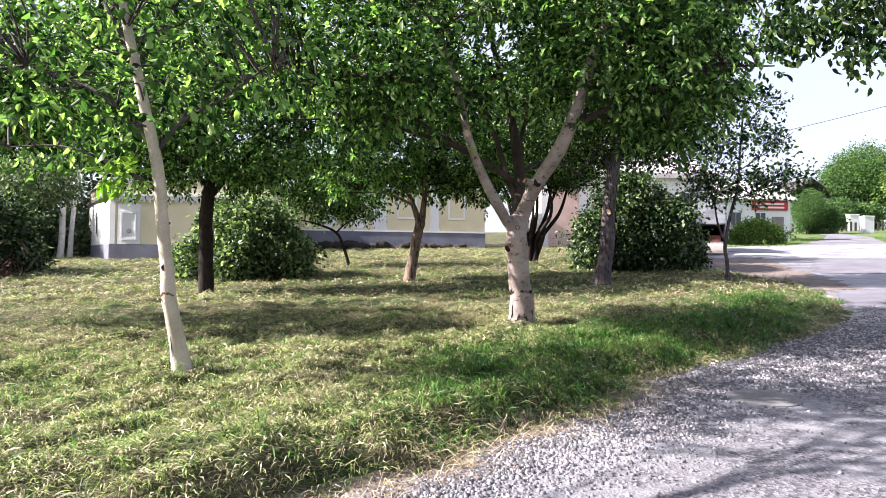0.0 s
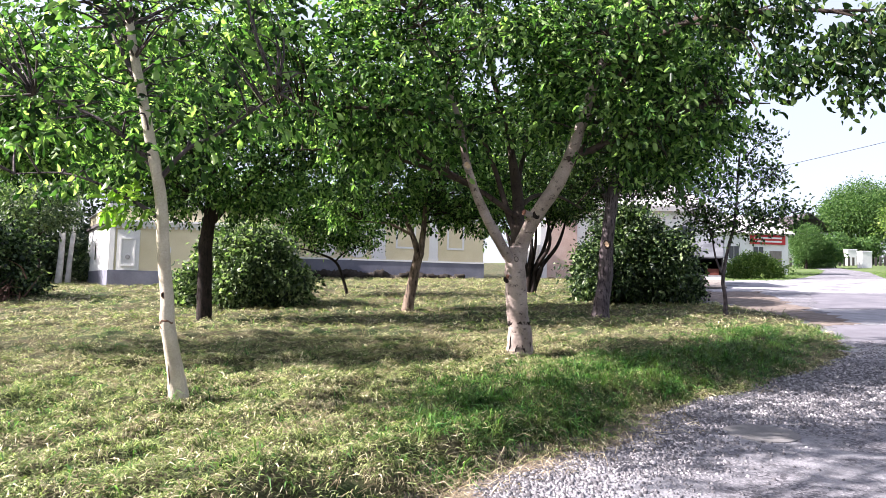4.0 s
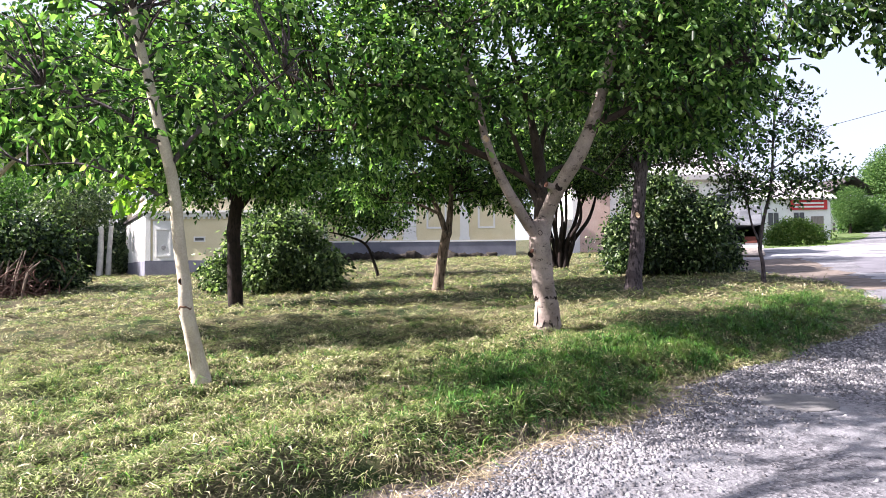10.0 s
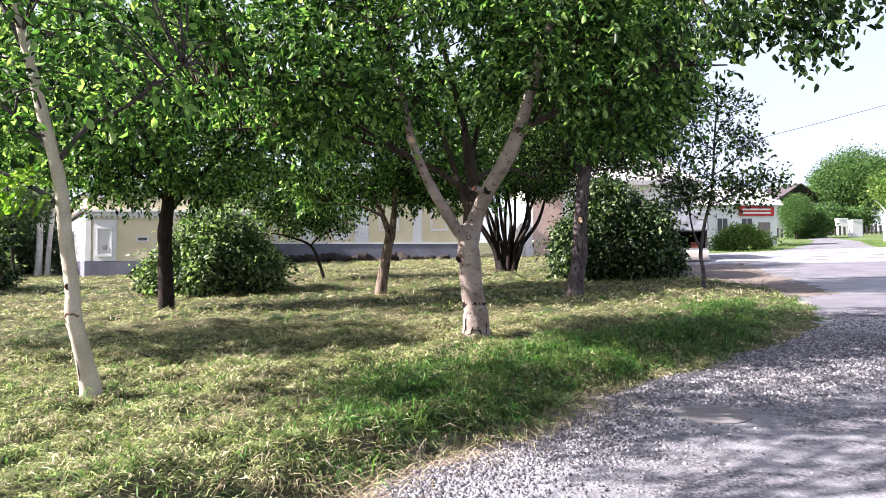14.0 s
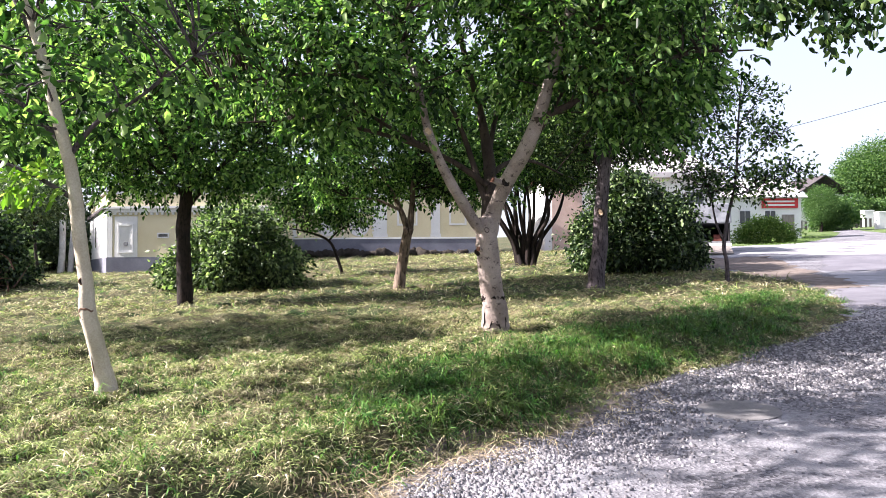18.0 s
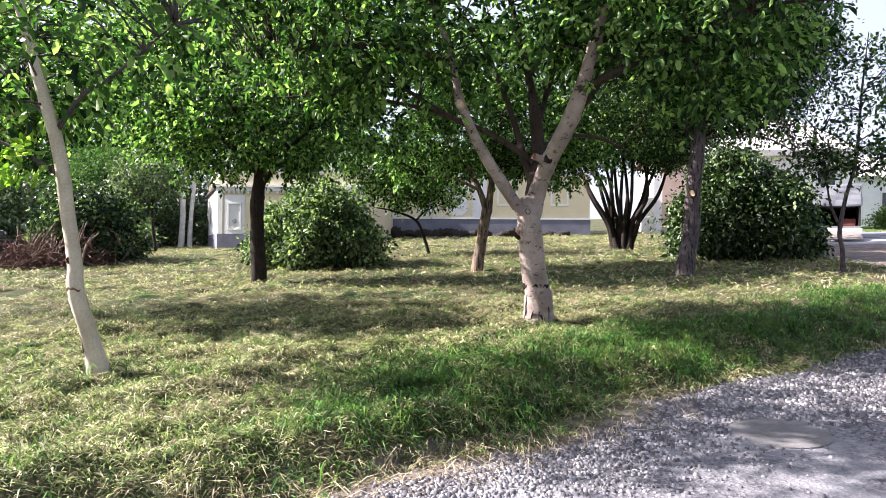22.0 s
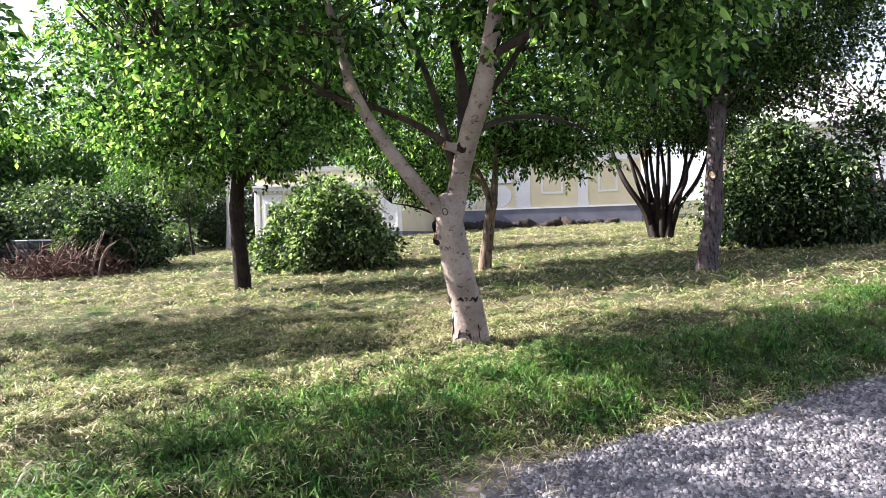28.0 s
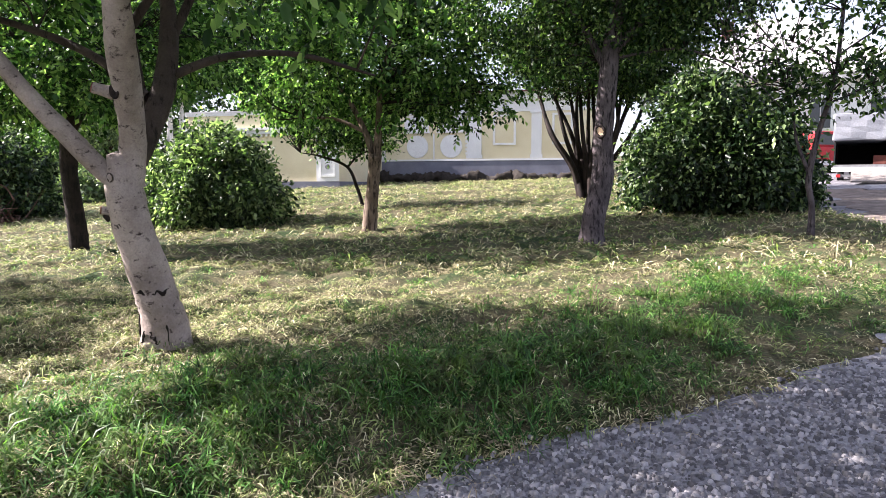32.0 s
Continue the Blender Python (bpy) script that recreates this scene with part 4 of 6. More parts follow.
for i in range(12):
    x, y, z = rng.uniform(7.3, 9.0), rng.uniform(20.6, 21.6), rng.uniform(4.2, 5.2)
    w, h = rng.uniform(0.4, 1.2), rng.uniform(0.9, 1.9)
    droops.append([(x, y, z, 0.014), (x + 0.5 * w, y - 0.1, z - 0.25 * h, 0.010), (x + w, y - 0.15, z - h, 0.004)])
linden = tree("linden_tree", "grey-barked tree with a pale pruning scar", [(6.03, 20.92, 0, 0.27), (6.06, 20.95, 0.5, 0.225), (6.2, 21.08, 1.3, 0.205), (6.2, 21.05, 2.1, 0.19), (6.3, 20.9, 3.4, 0.17), (6.5, 21.0, 5.2, 0.10), (6.7, 21.1, 7.5, 0.03)],
     [[(6.3, 20.9, 3.2, 0.09), (5.6, 20.9, 4.4, 0.06), (4.7, 20.9, 5.4, 0.02)], [(6.35, 20.9, 3.6, 0.09), (7.5, 21.0, 4.8, 0.06), (8.8, 21.1, 5.4, 0.02)], [(6.45, 21.0, 4.4, 0.07), (6.6, 22.2, 5.6, 0.04), (6.7, 23, 6.4, 0.02)], [(6.35, 20.9, 3.5, 0.03), (7.6, 20.9, 3.6, 0.02), (8.7, 21.0, 3.1, 0.012), (9.3, 21.0, 2.5, 0.005)], [(7.5, 21.0, 4.6, 0.03), (8.6, 21.0, 4.2, 0.02), (9.4, 21.1, 3.3, 0.006)], *droops],
     [(6.6, 21.2, 6.2, 3.0, 2.8, 1.8), (8.0, 21.3, 5.4, 1.9, 1.9, 1.2), (4.8, 21.2, 5.0, 1.8, 1.7, 1.2), (6.5, 21.4, 4.4, 1.7, 1.5, 0.8), (7.0, 21.2, 7.8, 2.8, 2.6, 1.5), (5.2, 21.3, 3.9, 1.0, 1.0, 0.7), (7.9, 21.1, 4.3, 1.0, 1.0, 0.75), (7.2, 21.1, 4.2, 1.0, 1.0, 0.7)], 10000, 16, M_BARK_GREY, M_LEAF_DARK, small_leaf, 14, 0.05)
knot_ring(linden, 6.155, 20.855, 2.51, 0.085, M_BARK_DARK, "branch_scar", "pale round pruning scar", M_CUT)
rng = np.random.default_rng(17)
stems = []
for i in range(15):
    a = -1.2 + 2.4 * i / 14
    h = 4.0 - abs(a) * 0.5
    stems.append([(5.22 + 0.26 * a, 30.7 + rng.uniform(-0.26, 0.26), 0.0, 0.115), (5.22 + 0.5 * a + rng.normal() * 0.05, 30.7 + rng.uniform(-0.35, 0.35), 1.05, 0.095), (5.22 + 0.95 * a + rng.normal() * 0.1, 30.7 + rng.uniform(-0.5, 0.5), 2.15, 0.075), (5.22 + 1.4 * a + rng.normal() * 0.17, 30.7 + rng.uniform(-0.7, 0.7), h, 0.045)])
fan = [(0.1, 0, 5.6, 3.4, 2.8, 1.8), (-1.8, -0.3, 5.6, 1.7, 1.7, 1.1), (2.1, 0, 5.0, 1.9, 1.8, 1.2), (0.3, 0, 7.6, 2.8, 2.6, 1.6), (1.7, -0.3, 4.3, 1.2, 1.2, 0.7), (-0.1, -0.5, 5.0, 2.0, 1.5, 0.8)]
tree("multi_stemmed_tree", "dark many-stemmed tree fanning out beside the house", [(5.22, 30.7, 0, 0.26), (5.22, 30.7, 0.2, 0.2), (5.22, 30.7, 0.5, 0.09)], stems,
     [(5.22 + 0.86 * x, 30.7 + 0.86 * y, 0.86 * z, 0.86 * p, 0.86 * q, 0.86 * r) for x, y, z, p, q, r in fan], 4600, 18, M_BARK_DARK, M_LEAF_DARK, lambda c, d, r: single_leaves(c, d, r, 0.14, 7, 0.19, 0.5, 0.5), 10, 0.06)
tree("young_tree", "thin young tree with sparse layered leaves by the drive", [(10.06, 22.0, 0, 0.075), (10.05, 22, 0.6, 0.06), (9.98, 22, 1.1, 0.058), (10.1, 22, 1.9, 0.05), (10.35, 22, 3.0, 0.04), (10.45, 22, 4.6, 0.03), (10.6, 22, 6.2, 0.01)],
     [[(9.98, 22, 1.2, 0.04), (9.75, 22, 1.8, 0.03), (9.6, 22, 2.6, 0.02), (9.3, 22, 3.5, 0.01)], [(10.25, 22, 2.5, 0.02), (11.2, 22, 2.9, 0.015), (12.4, 22, 3.3, 0.006)], [(10.4, 22, 3.4, 0.02), (11.4, 21.9, 4.1, 0.012), (12.0, 21.9, 4.6, 0.006)], [(10.4, 22, 3.2, 0.02), (9.6, 22.1, 3.7, 0.012), (8.8, 22.2, 3.9, 0.006)], [(10.45, 22, 4.6, 0.02), (11.0, 22, 5.3, 0.012), (11.4, 22, 6.0, 0.006)]],
     [(10.6, 22, 2.9, 1.5, 1.2, 0.5), (11.7, 22, 3.2, 1.0, 0.9, 0.35), (9.4, 22.1, 3.5, 1.0, 0.9, 0.4), (10.8, 22, 4.3, 1.1, 1.0, 0.5), (11.0, 22, 5.4, 0.7, 0.7, 0.6), (9.5, 22, 2.8, 0.8, 0.8, 0.4)], 480, 19, M_BARK_GREY, M_LEAF_DARK, lambda c, d, r: single_leaves(c, d, r, 0.14, 7, 0.16, 0.5, 0.2), 8, 0.5)

tree("young_tree", "thin dark-stemmed sapling at the edge of the wood", [(-18.2, 36.0, 0, 0.09), (-18.4, 36.0, 1.2, 0.07), (-18.5, 36.0, 2.6, 0.06), (-18.6, 36.0, 4.4, 0.02)], [[(-18.5, 36, 2.4, 0.04), (-19.3, 36, 3.3, 0.02), (-20, 36, 3.9, 0.008)], [(-18.5, 36, 2.7, 0.04), (-17.8, 36, 3.5, 0.02), (-17.2, 36, 4.0, 0.008)]],
     [(-18.6, 36, 4.2, 1.9, 1.6, 1.3), (-19.8, 36, 3.6, 1.1, 1.0, 0.7), (-17.6, 36, 3.7, 1.0, 0.9, 0.7)], 700, 33, M_BARK_DARK, M_SHRUB, lambda c, d, r: single_leaves(c, d, r, 0.2, 6, 0.2, 0.5, 0.4), 8, 0.1)


def bush(name, label, cx, cy, lobes, tips, seed, leaf_mat, size=0.11, category="bush", core=True):
    """A dense bush: inner stems and a coat of leaves down to the ground."""
    rng = np.random.default_rng(seed)
    z0 = gz(cx, cy)
    t = empty(name, None, label=label, category=category)
    t.location = (cx, cy, z0)
    knobs = []
    for x, y, z, a, b, e in lobes:
        for i in range(4):
            u = unit(rng.normal(size=3) + np.array([0, -0.3, 0.4]))
            s = rng.uniform(0.28, 0.45)
            knobs.append((x + u[0] * a * 0.85, y + u[1] * b * 0.85, z + u[2] * e * 0.85, a * s, b * s, e * s))
    c, d, _ = blobs([(cx + x, cy + y, z0 + z, a, b, e) for x, y, z, a, b, e in list(lobes) + knobs], tips, rng, 0.7)
    keep = c[:, 2] > ground_z(c[:, 0], c[:, 1]) + 0.05
    c, d = c[keep], d[keep]
    stems = []
    for i in range(22):
        a = rng.uniform(0, 2 * np.pi)
        q = c[rng.integers(len(c))]
        p = np.array([cx + 0.5 * math.cos(a), cy + 0.5 * math.sin(a), z0 - 0.05])
        m = (p + q) / 2 + np.array([0, 0, 0.35])
        stems.append(tube_arrays([(*p, 0.03), (*m, 0.02), (*q, 0.006)], 5, 0.0, rng, 4))
    shoot_at, shoot_out = [], []
    for i in range(46):
        k = rng.integers(len(c))
        o = unit(d[k] * np.array([1, 1, 0.2]) + np.array([0, 0, 0.7]) + rng.normal(size=3) * 0.2)
        L = rng.uniform(0.5, 1.1)
        q = [c[k] + o * L * u + np.array([0, 0, -0.75 * L * u * u]) for u in (0, 0.35, 0.7, 1.0)]
        if q[3][2] < gz(q[3][0], q[3][1]) + 0.1:
            continue
        stems.append(tube_arrays([(*p, 0.009 - 0.002 * j) for j, p in enumerate(q)], 4, 0.0, rng, 3))
        for u in np.linspace(0.25, 1, 7):
            shoot_at.append(c[k] + o * L * u + np.array([0, 0, -0.75 * L * u * u]))
            shoot_out.append(o)
    v, f = joined(stems)
    obs = [part_np("stems", v, f, M_BARK_DARK)]
    c, d = np.vstack([c, shoot_at]), np.vstack([d, shoot_out])
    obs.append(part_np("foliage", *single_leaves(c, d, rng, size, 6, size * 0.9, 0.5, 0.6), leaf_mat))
    for ob in obs:
        ob["kind"] = "stuff"
        ob.parent = t
        ob.matrix_parent_inverse = Matrix.Translation((-cx, -cy, -z0))
    return t


bush("bush", "rounded green bush with leaves down to the grass", -5.25, 25.2, [(0, 0, 1.0, 1.7, 1.6, 1.3), (0.4, -0.2, 1.7, 1.2, 1.2, 1.0), (-1.3, 0, 0.6, 1.1, 1.2, 0.7), (1.2, -0.1, 0.7, 1.2, 1.2, 0.85), (-0.3, 0.1, 2.3, 0.85, 0.9, 0.7), (0.1, -1.0, 0.7, 1.1, 0.8, 0.8), (0.8, 0.0, 2.2, 0.6, 0.6, 0.5)], 4600, 21, M_LEAF_VINE, 0.165)
bush("bush", "large green bush with leaves coloured dark for its shade", 8.7, 27.2, [(0, 0, 1.3, 2.1, 1.8, 1.6), (-0.1, 0, 2.3, 1.4, 1.4, 1.25), (1.1, 0, 1.0, 1.4, 1.5, 1.2), (-1.15, -0.2, 1.0, 1.1, 1.3, 1.15), (1.9, 0.1, 0.6, 0.8, 1.1, 0.7), (-1.55, -0.4, 0.4, 0.6, 0.8, 0.5), (0.2, -0.8, 1.0, 1.6, 1.0, 1.1)], 7000, 22, M_LEAF_BUSH, 0.165)
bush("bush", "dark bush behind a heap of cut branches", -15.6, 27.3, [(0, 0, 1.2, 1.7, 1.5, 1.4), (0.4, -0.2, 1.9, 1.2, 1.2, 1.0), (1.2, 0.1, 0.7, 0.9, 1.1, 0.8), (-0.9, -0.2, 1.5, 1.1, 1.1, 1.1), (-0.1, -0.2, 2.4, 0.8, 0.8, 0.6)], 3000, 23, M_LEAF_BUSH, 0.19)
bush("hedge_bush", "loose pale green bush in front of the white house", 23.7, 49.5, [(0, 0, 0.7, 1.5, 1.0, 0.9), (-0.9, 0, 0.5, 1.0, 0.9, 0.75), (1.0, 0, 0.45, 1.0, 0.9, 0.65), (0.2, 0, 1.15, 0.8, 0.7, 0.55)], 1500, 24, M_LEAF_PALE, 0.17)
for i, (x, y, r, h) in enumerate(((-26, 52, 4.0, 3.0), (-33, 47, 4.5, 3.4), (-39, 40, 4.5, 3.4), (-42, 33, 4.0, 3.2), (-25, 41, 2.4, 2.0), (-30, 38, 3.6, 4.6), (-21.5, 53, 3.0, 3.2), (-34, 30, 2.6, 2.2), (-21, 36.5, 1.6, 1.3), (-28, 55, 4.5, 6.0), (-22, 56.5, 4.0, 6.5), (-20.9, 48.2, 0.9, 1.7))):
    bush("shrub", "loose grey-green shrub at the edge of the wood", x, y, [(0, 0, h * 0.45, r, r * 0.7, h * 0.55), (0.4 * r, 0, h * 0.6, r * 0.6, r * 0.5, h * 0.4), (-0.5 * r, 0.1, h * 0.5, r * 0.6, r * 0.5, h * 0.45)], 900, 110 + i, M_SHRUB, 0.3, "shrub")
# ---- the yellow house ----
house = empty("yellow_house", None, label="long single-storey yellow house with white plaster trim and grey plinth", category="house")
FY = 45.5          # front of the main block
WY = 39.6          # front of the wing


def hpart(name, bm, mat, label="", parent=None):
    return part(name, bm, mat, parent or house, label)


def frame_trim(x0, x1, z0, z1, y, w=0.10, d=0.05, parent=None):
    bm = bmesh.new()
    box(bm, x0, x1, y - d, y, z1 - w, z1)
    box(bm, x0, x1, y - d, y, z0, z0 + w)
    box(bm, x0, x0 + w, y - d, y, z0 + w, z1 - w)
    box(bm, x1 - w, x1, y - d, y, z0 + w, z1 - w)
    return hpart("window_frame", bm, M_WHITE, "white plaster frame", parent)


EAVE, PT = 6.65, 2.9          # eaves, top of the plinth
XL, XR = -12.0, 4.4
hpart("wall", boxed(XL, XR, FY, FY + 9, PT, EAVE), M_YELLOW, "yellow rendered wall of the main block")
hpart("plinth", boxed(XL - 0.04, XR + 0.05, FY - 0.10, FY + 9.05, 0.5, PT), M_PLINTH, "dark grey plinth")
hpart("cornice", boxed(XL - 0.1, XR + 0.15, FY - 0.18, FY - 0.002, EAVE - 0.45, EAVE - 0.12), M_WHITE)
hpart("cornice", boxed(XL - 0.1, XR + 0.15, FY - 0.28, FY - 0.002, EAVE - 0.118, EAVE), M_WHITE)
hpart("frieze", boxed(XL, XR, FY - 0.04, FY - 0.002, EAVE - 1.1, EAVE - 0.452), M_WHITE)
hpart("skirting", boxed(XL - 0.02, XR + 0.03, FY - 0.13, FY - 0.002, PT + 0.002, PT + 0.1), M_WHITE)
hpart("roof", slab_from([(XL - 0.5, FY - 0.5, EAVE + 0.004), (XR + 0.5, FY - 0.5, EAVE + 0.004), (XR + 0.5, FY + 4.6, EAVE + 0.35), (XL - 0.5, FY + 4.6, EAVE + 0.35)], 0.06), M_ROOF_RED, "low red-edged roof")
hpart("roof", slab_from([(XR + 0.5, FY + 9.5, EAVE + 0.004), (XL - 0.5, FY + 9.5, EAVE + 0.004), (XL - 0.5, FY + 4.6, EAVE + 0.35), (XR + 0.5, FY + 4.6, EAVE + 0.35)], 0.06), M_ROOF_RED)


def pilaster(x0, x1, toothed):
    bm = bmesh.new()
    box(bm, x0, x1, FY - 0.07, FY - 0.002, 3.22, 5.45)
    if toothed:
        for i in range(10):
            z = 3.25 + i * 0.22
            box(bm, x0 - 0.11, x0 - 0.002, FY - 0.06, FY - 0.002, z, z + 0.13)
    p = hpart("pilaster", bm, M_WHITE, "white pilaster with toothed edge" if toothed else "plain white pilaster")
    hpart("capital", boxed(x0 - 0.06, x1 + 0.06, FY - 0.11, FY - 0.002, 5.452, 5.58), M_WHITE, parent=p)
    hpart("base", boxed(x0 - 0.05, x1 + 0.05, FY - 0.10, FY - 0.002, 3.02, 3.215), M_WHITE, parent=p)


pilaster(-2.68, -1.87, True)
pilaster(0.92, 1.48, False)
pilaster(-8.3, -7.6, True)
for x0, x1 in ((-1.22, 0.06), (2.05, 3.15)):
    frame_trim(x0, x1, 3.74, 5.42, FY, 0.12)
for x in (-5.64, -3.63):
    bm = bmesh.new()
    bmesh.ops.create_cone(bm, cap_ends=True, segments=40, radius1=0.65, radius2=0.62, depth=0.05, matrix=pose(x, FY - 0.027, 3.72, 90))
    hpart("medallion", bm, M_WHITE, "round white plaster medallion")
for x0, x1 in ((-4.4, -2.95), (-6.4, -4.95)):
    w = frame_trim(x0, x1, 4.6, 5.5, FY, 0.09, 0.06)
    hpart("pane", boxed(x0 + 0.09, x1 - 0.09, FY - 0.02, FY - 0.002, 4.69, 5.41), M_WHITE, "pale blinded pane", w)
    hpart("sill", boxed(x0 - 0.06, x1 + 0.06, FY - 0.14, FY - 0.002, 4.48, 4.596), M_WHITE, parent=w)
hpart("downpipe", boxed(-4.68, -4.60, FY - 0.10, FY - 0.02, 3.02, 4.45, bevel=0.02), M_WHITE)
rng = np.random.default_rng(44)
v, f = tube_arrays([(-8.0 + 0.4 * i, FY - 0.45 + rng.normal() * 0.06, 1.88 + rng.normal() * 0.07, 0.20 + rng.uniform(0, 0.13)) for i in range(29)], 8, 0.32, rng, 4)
part_np("soil_strip", v, f, M_SOIL, house, "dark turned soil along the plinth", True)

# the lower wing with the blind door
WT = 1.72
hpart("wall", prism([(-16.6, WY), (-7.8, WY), (-7.8, WY + 9), (-22.2, WY + 9)], WT, 5.3), M_YELLOW, "yellow rendered wall of the lower wing")
hpart("plinth", prism([(-16.66, WY - 0.07), (-7.8, WY - 0.07), (-7.8, WY + 9), (-22.3, WY + 9)], 0.3, WT), M_PLINTH, "grey-blue plinth of the wing")
SIDE = Vector((-22.2 + 16.6, 9, 0)).normalized()
SN = Vector((-SIDE.y, SIDE.x, 0))


def side_slab(a, b, z0, z1, d0, d1, name, mat, label="", parent=None):
    """A slab on the oblique side wall, from a to b metres behind the corner, d0 to d1 proud of it."""
    c = Vector((-16.6, WY, 0))
    p = [c + SIDE * a + SN * d0, c + SIDE * b + SN * d0, c + SIDE * b + SN * d1, c + SIDE * a + SN * d1]
    return hpart(name, prism([(q.x, q.y) for q in p[::-1]], z0, z1), mat, label, parent)


side_slab(0.0, 10.4, WT + 0.002, 4.4, 0.003, 0.07, "side_plaster", M_WHITE, "white sunlit side wall")
for a in (5.2,):
    w = side_slab(a, a + 0.75, 2.3, 3.8, 0.072, 0.12, "window", M_WHITE)
    side_slab(a + 0.1, a + 0.65, 2.4, 3.7, 0.122, 0.13, "pane", M_GLASS, "", w)
side_slab(-0.1, 10.5, 4.402, 4.55, 0.003, 0.25, "eave", M_ROOF_DARK)
hpart("corner_band", boxed(-16.64, -16.35, WY - 0.06, WY - 0.002, WT + 0.002, 4.15), M_WHITE)
hpart("cornice", boxed(-16.7, -7.8, WY - 0.16, WY - 0.002, 4.16, 4.36), M_WHITE)
hpart("cornice", boxed(-16.75, -7.8, WY - 0.26, WY - 0.002, 4.362, 4.48), M_WHITE)
for i in range(30):
    x = -16.55 + i * 0.29
    hpart("dentil", boxed(x, x + 0.13, WY - 0.13, WY - 0.002, 4.03, 4.155), M_WHITE)
hpart("parapet", boxed(-16.7, -7.78, WY - 0.1, WY - 0.002, 5.15, 5.3), M_WHITE)
hpart("roof", prism([(-16.7, WY - 0.12), (-7.75, WY - 0.12), (-7.75, WY + 9.1), (-22.4, WY + 9.1)], 5.302, 5.38), M_ROOF_GREY, "flat pale sheet roof of the wing")


def blind_door(x):
    d = hpart("blind_door", boxed(x - 0.62, x + 0.62, WY - 0.05, WY - 0.002, WT + 0.002, 3.95), M_WHITE, "white plaster niche shaped like a door")
    bm = bmesh.new()
    for a, b, c, e in ((-0.42, 0.42, 3.42, 3.52), (-0.42, 0.42, WT + 0.22, WT + 0.32)):
        box(bm, x + a, x + b, WY - 0.10, WY - 0.052, c, e)
    for a in (-0.42, 0.34):
        box(bm, x + a, x + a + 0.08, WY - 0.09, WY - 0.052, WT + 0.32, 3.42)
    hpart("surround", bm, M_WHITE, parent=d)
    bm = bmesh.new()
    bmesh.ops.create_cone(bm, cap_ends=True, segments=24, radius1=0.13, radius2=0.11, depth=0.05, matrix=pose(x, WY - 0.077, 2.45, 90))
    hpart("rosette", bm, M_STEEL, parent=d)


blind_door(-15.6)
blind_door(-8.45)
w = frame_trim(-13.9, -13.25, 2.75, 3.05, WY, 0.07, 0.05)
hpart("pane", boxed(-13.83, -13.32, WY - 0.02, WY - 0.002, 2.82, 2.98), M_GLASS, parent=w)

# ---- the pale houses beyond the drive ----
def gable(parent, x0, x1, y0, y1, z0, z1, mat, over=0.4):
    """Two roof slopes with their ridge along x."""
    ym = (y0 + y1) / 2
    k = (z1 - z0) / (ym - y0)
    for s in (0, 1):
        pts = [(x0 - over, y0 - over, z0 - k * over), (x1 + over, y0 - over, z0 - k * over), (x1 + over, ym, z1), (x0 - over, ym, z1)]
        if s:
            pts = [(x1 + over, y1 + over, z0 - k * over), (x0 - over, y1 + over, z0 - k * over), (x0 - over, ym, z1), (x1 + over, ym, z1)]
        part("roof", slab_from(pts, 0.1), mat, parent)


def hip(parent, x0, x1, y0, y1, z0, z1, mat, end_mat, over=0.45):
    x0, x1, y0, y1 = x0 - over, x1 + over, y0 - over, y1 + over
    ym, r = (y0 + y1) / 2, (y1 - y0) / 2
    a, c = (x0 + r, ym, z1), (x1 - r, ym, z1)
    part("roof", slab_from([(x0, y0, z0), (x1, y0, z0), c, a], 0.1), mat, parent, "pale corrugated roof slope")
    part("roof", slab_from([(x1, y1, z0), (x0, y1, z0), a, c], 0.1), mat, parent)
    part("roof", slab_from([(x0, y1, z0), (x0, y0, z0), a], 0.1), end_mat, parent, "reddish hipped roof end")
    part("roof", slab_from([(x1, y0, z0), (x1, y1, z0), c], 0.1), mat, parent)


tall = empty("pale_house", None, label="tall pale house with a hipped corrugated roof behind the truck", category="house")
part("wall", boxed(8.4, 20.0, 48, 57, 0.5, 7.2), M_WHITE, tall)
part("salmon_panel", boxed(8.9, 10.9, 47.94, 47.998, 2.2, 6.6), M_SALMON, tall, "salmon plaster bay")
part("eave_board", boxed(8.0, 20.4, 47.5, 47.62, 6.95, 7.3), M_ROOF_GREY, tall)
for x in (12.6, 15.6, 18.4):
    w = part("window", boxed(x - 0.6, x + 0.6, 47.93, 47.998, 4.4, 6.1), M_WHITE, tall)
    part("pane", boxed(x - 0.48, x - 0.03, 47.9, 47.928, 4.5, 6.0), M_GLASS, w)
    part("pane", boxed(x + 0.03, x + 0.48, 47.9, 47.928, 4.5, 6.0), M_GLASS, w)
hip(tall, 8.4, 20.0, 48, 57, 7.22, 11.2, M_ROOF_GREY, M_ROOF_RED)
part("chimney", boxed(11.0, 11.6, 51.2, 51.8, 8.2, 10.9), M_ROOF_RED, tall)

low = empty("white_house", None, label="low white house with a red sign beyond the drive", category="house")
part("wall", boxed(19.9, 31.5, 60, 68, 1.5, 6.95), M_WHITE, low)
gable(low, 19.9, 31.5, 60, 68, 7.05, 8.9, M_ROOF_GREY)
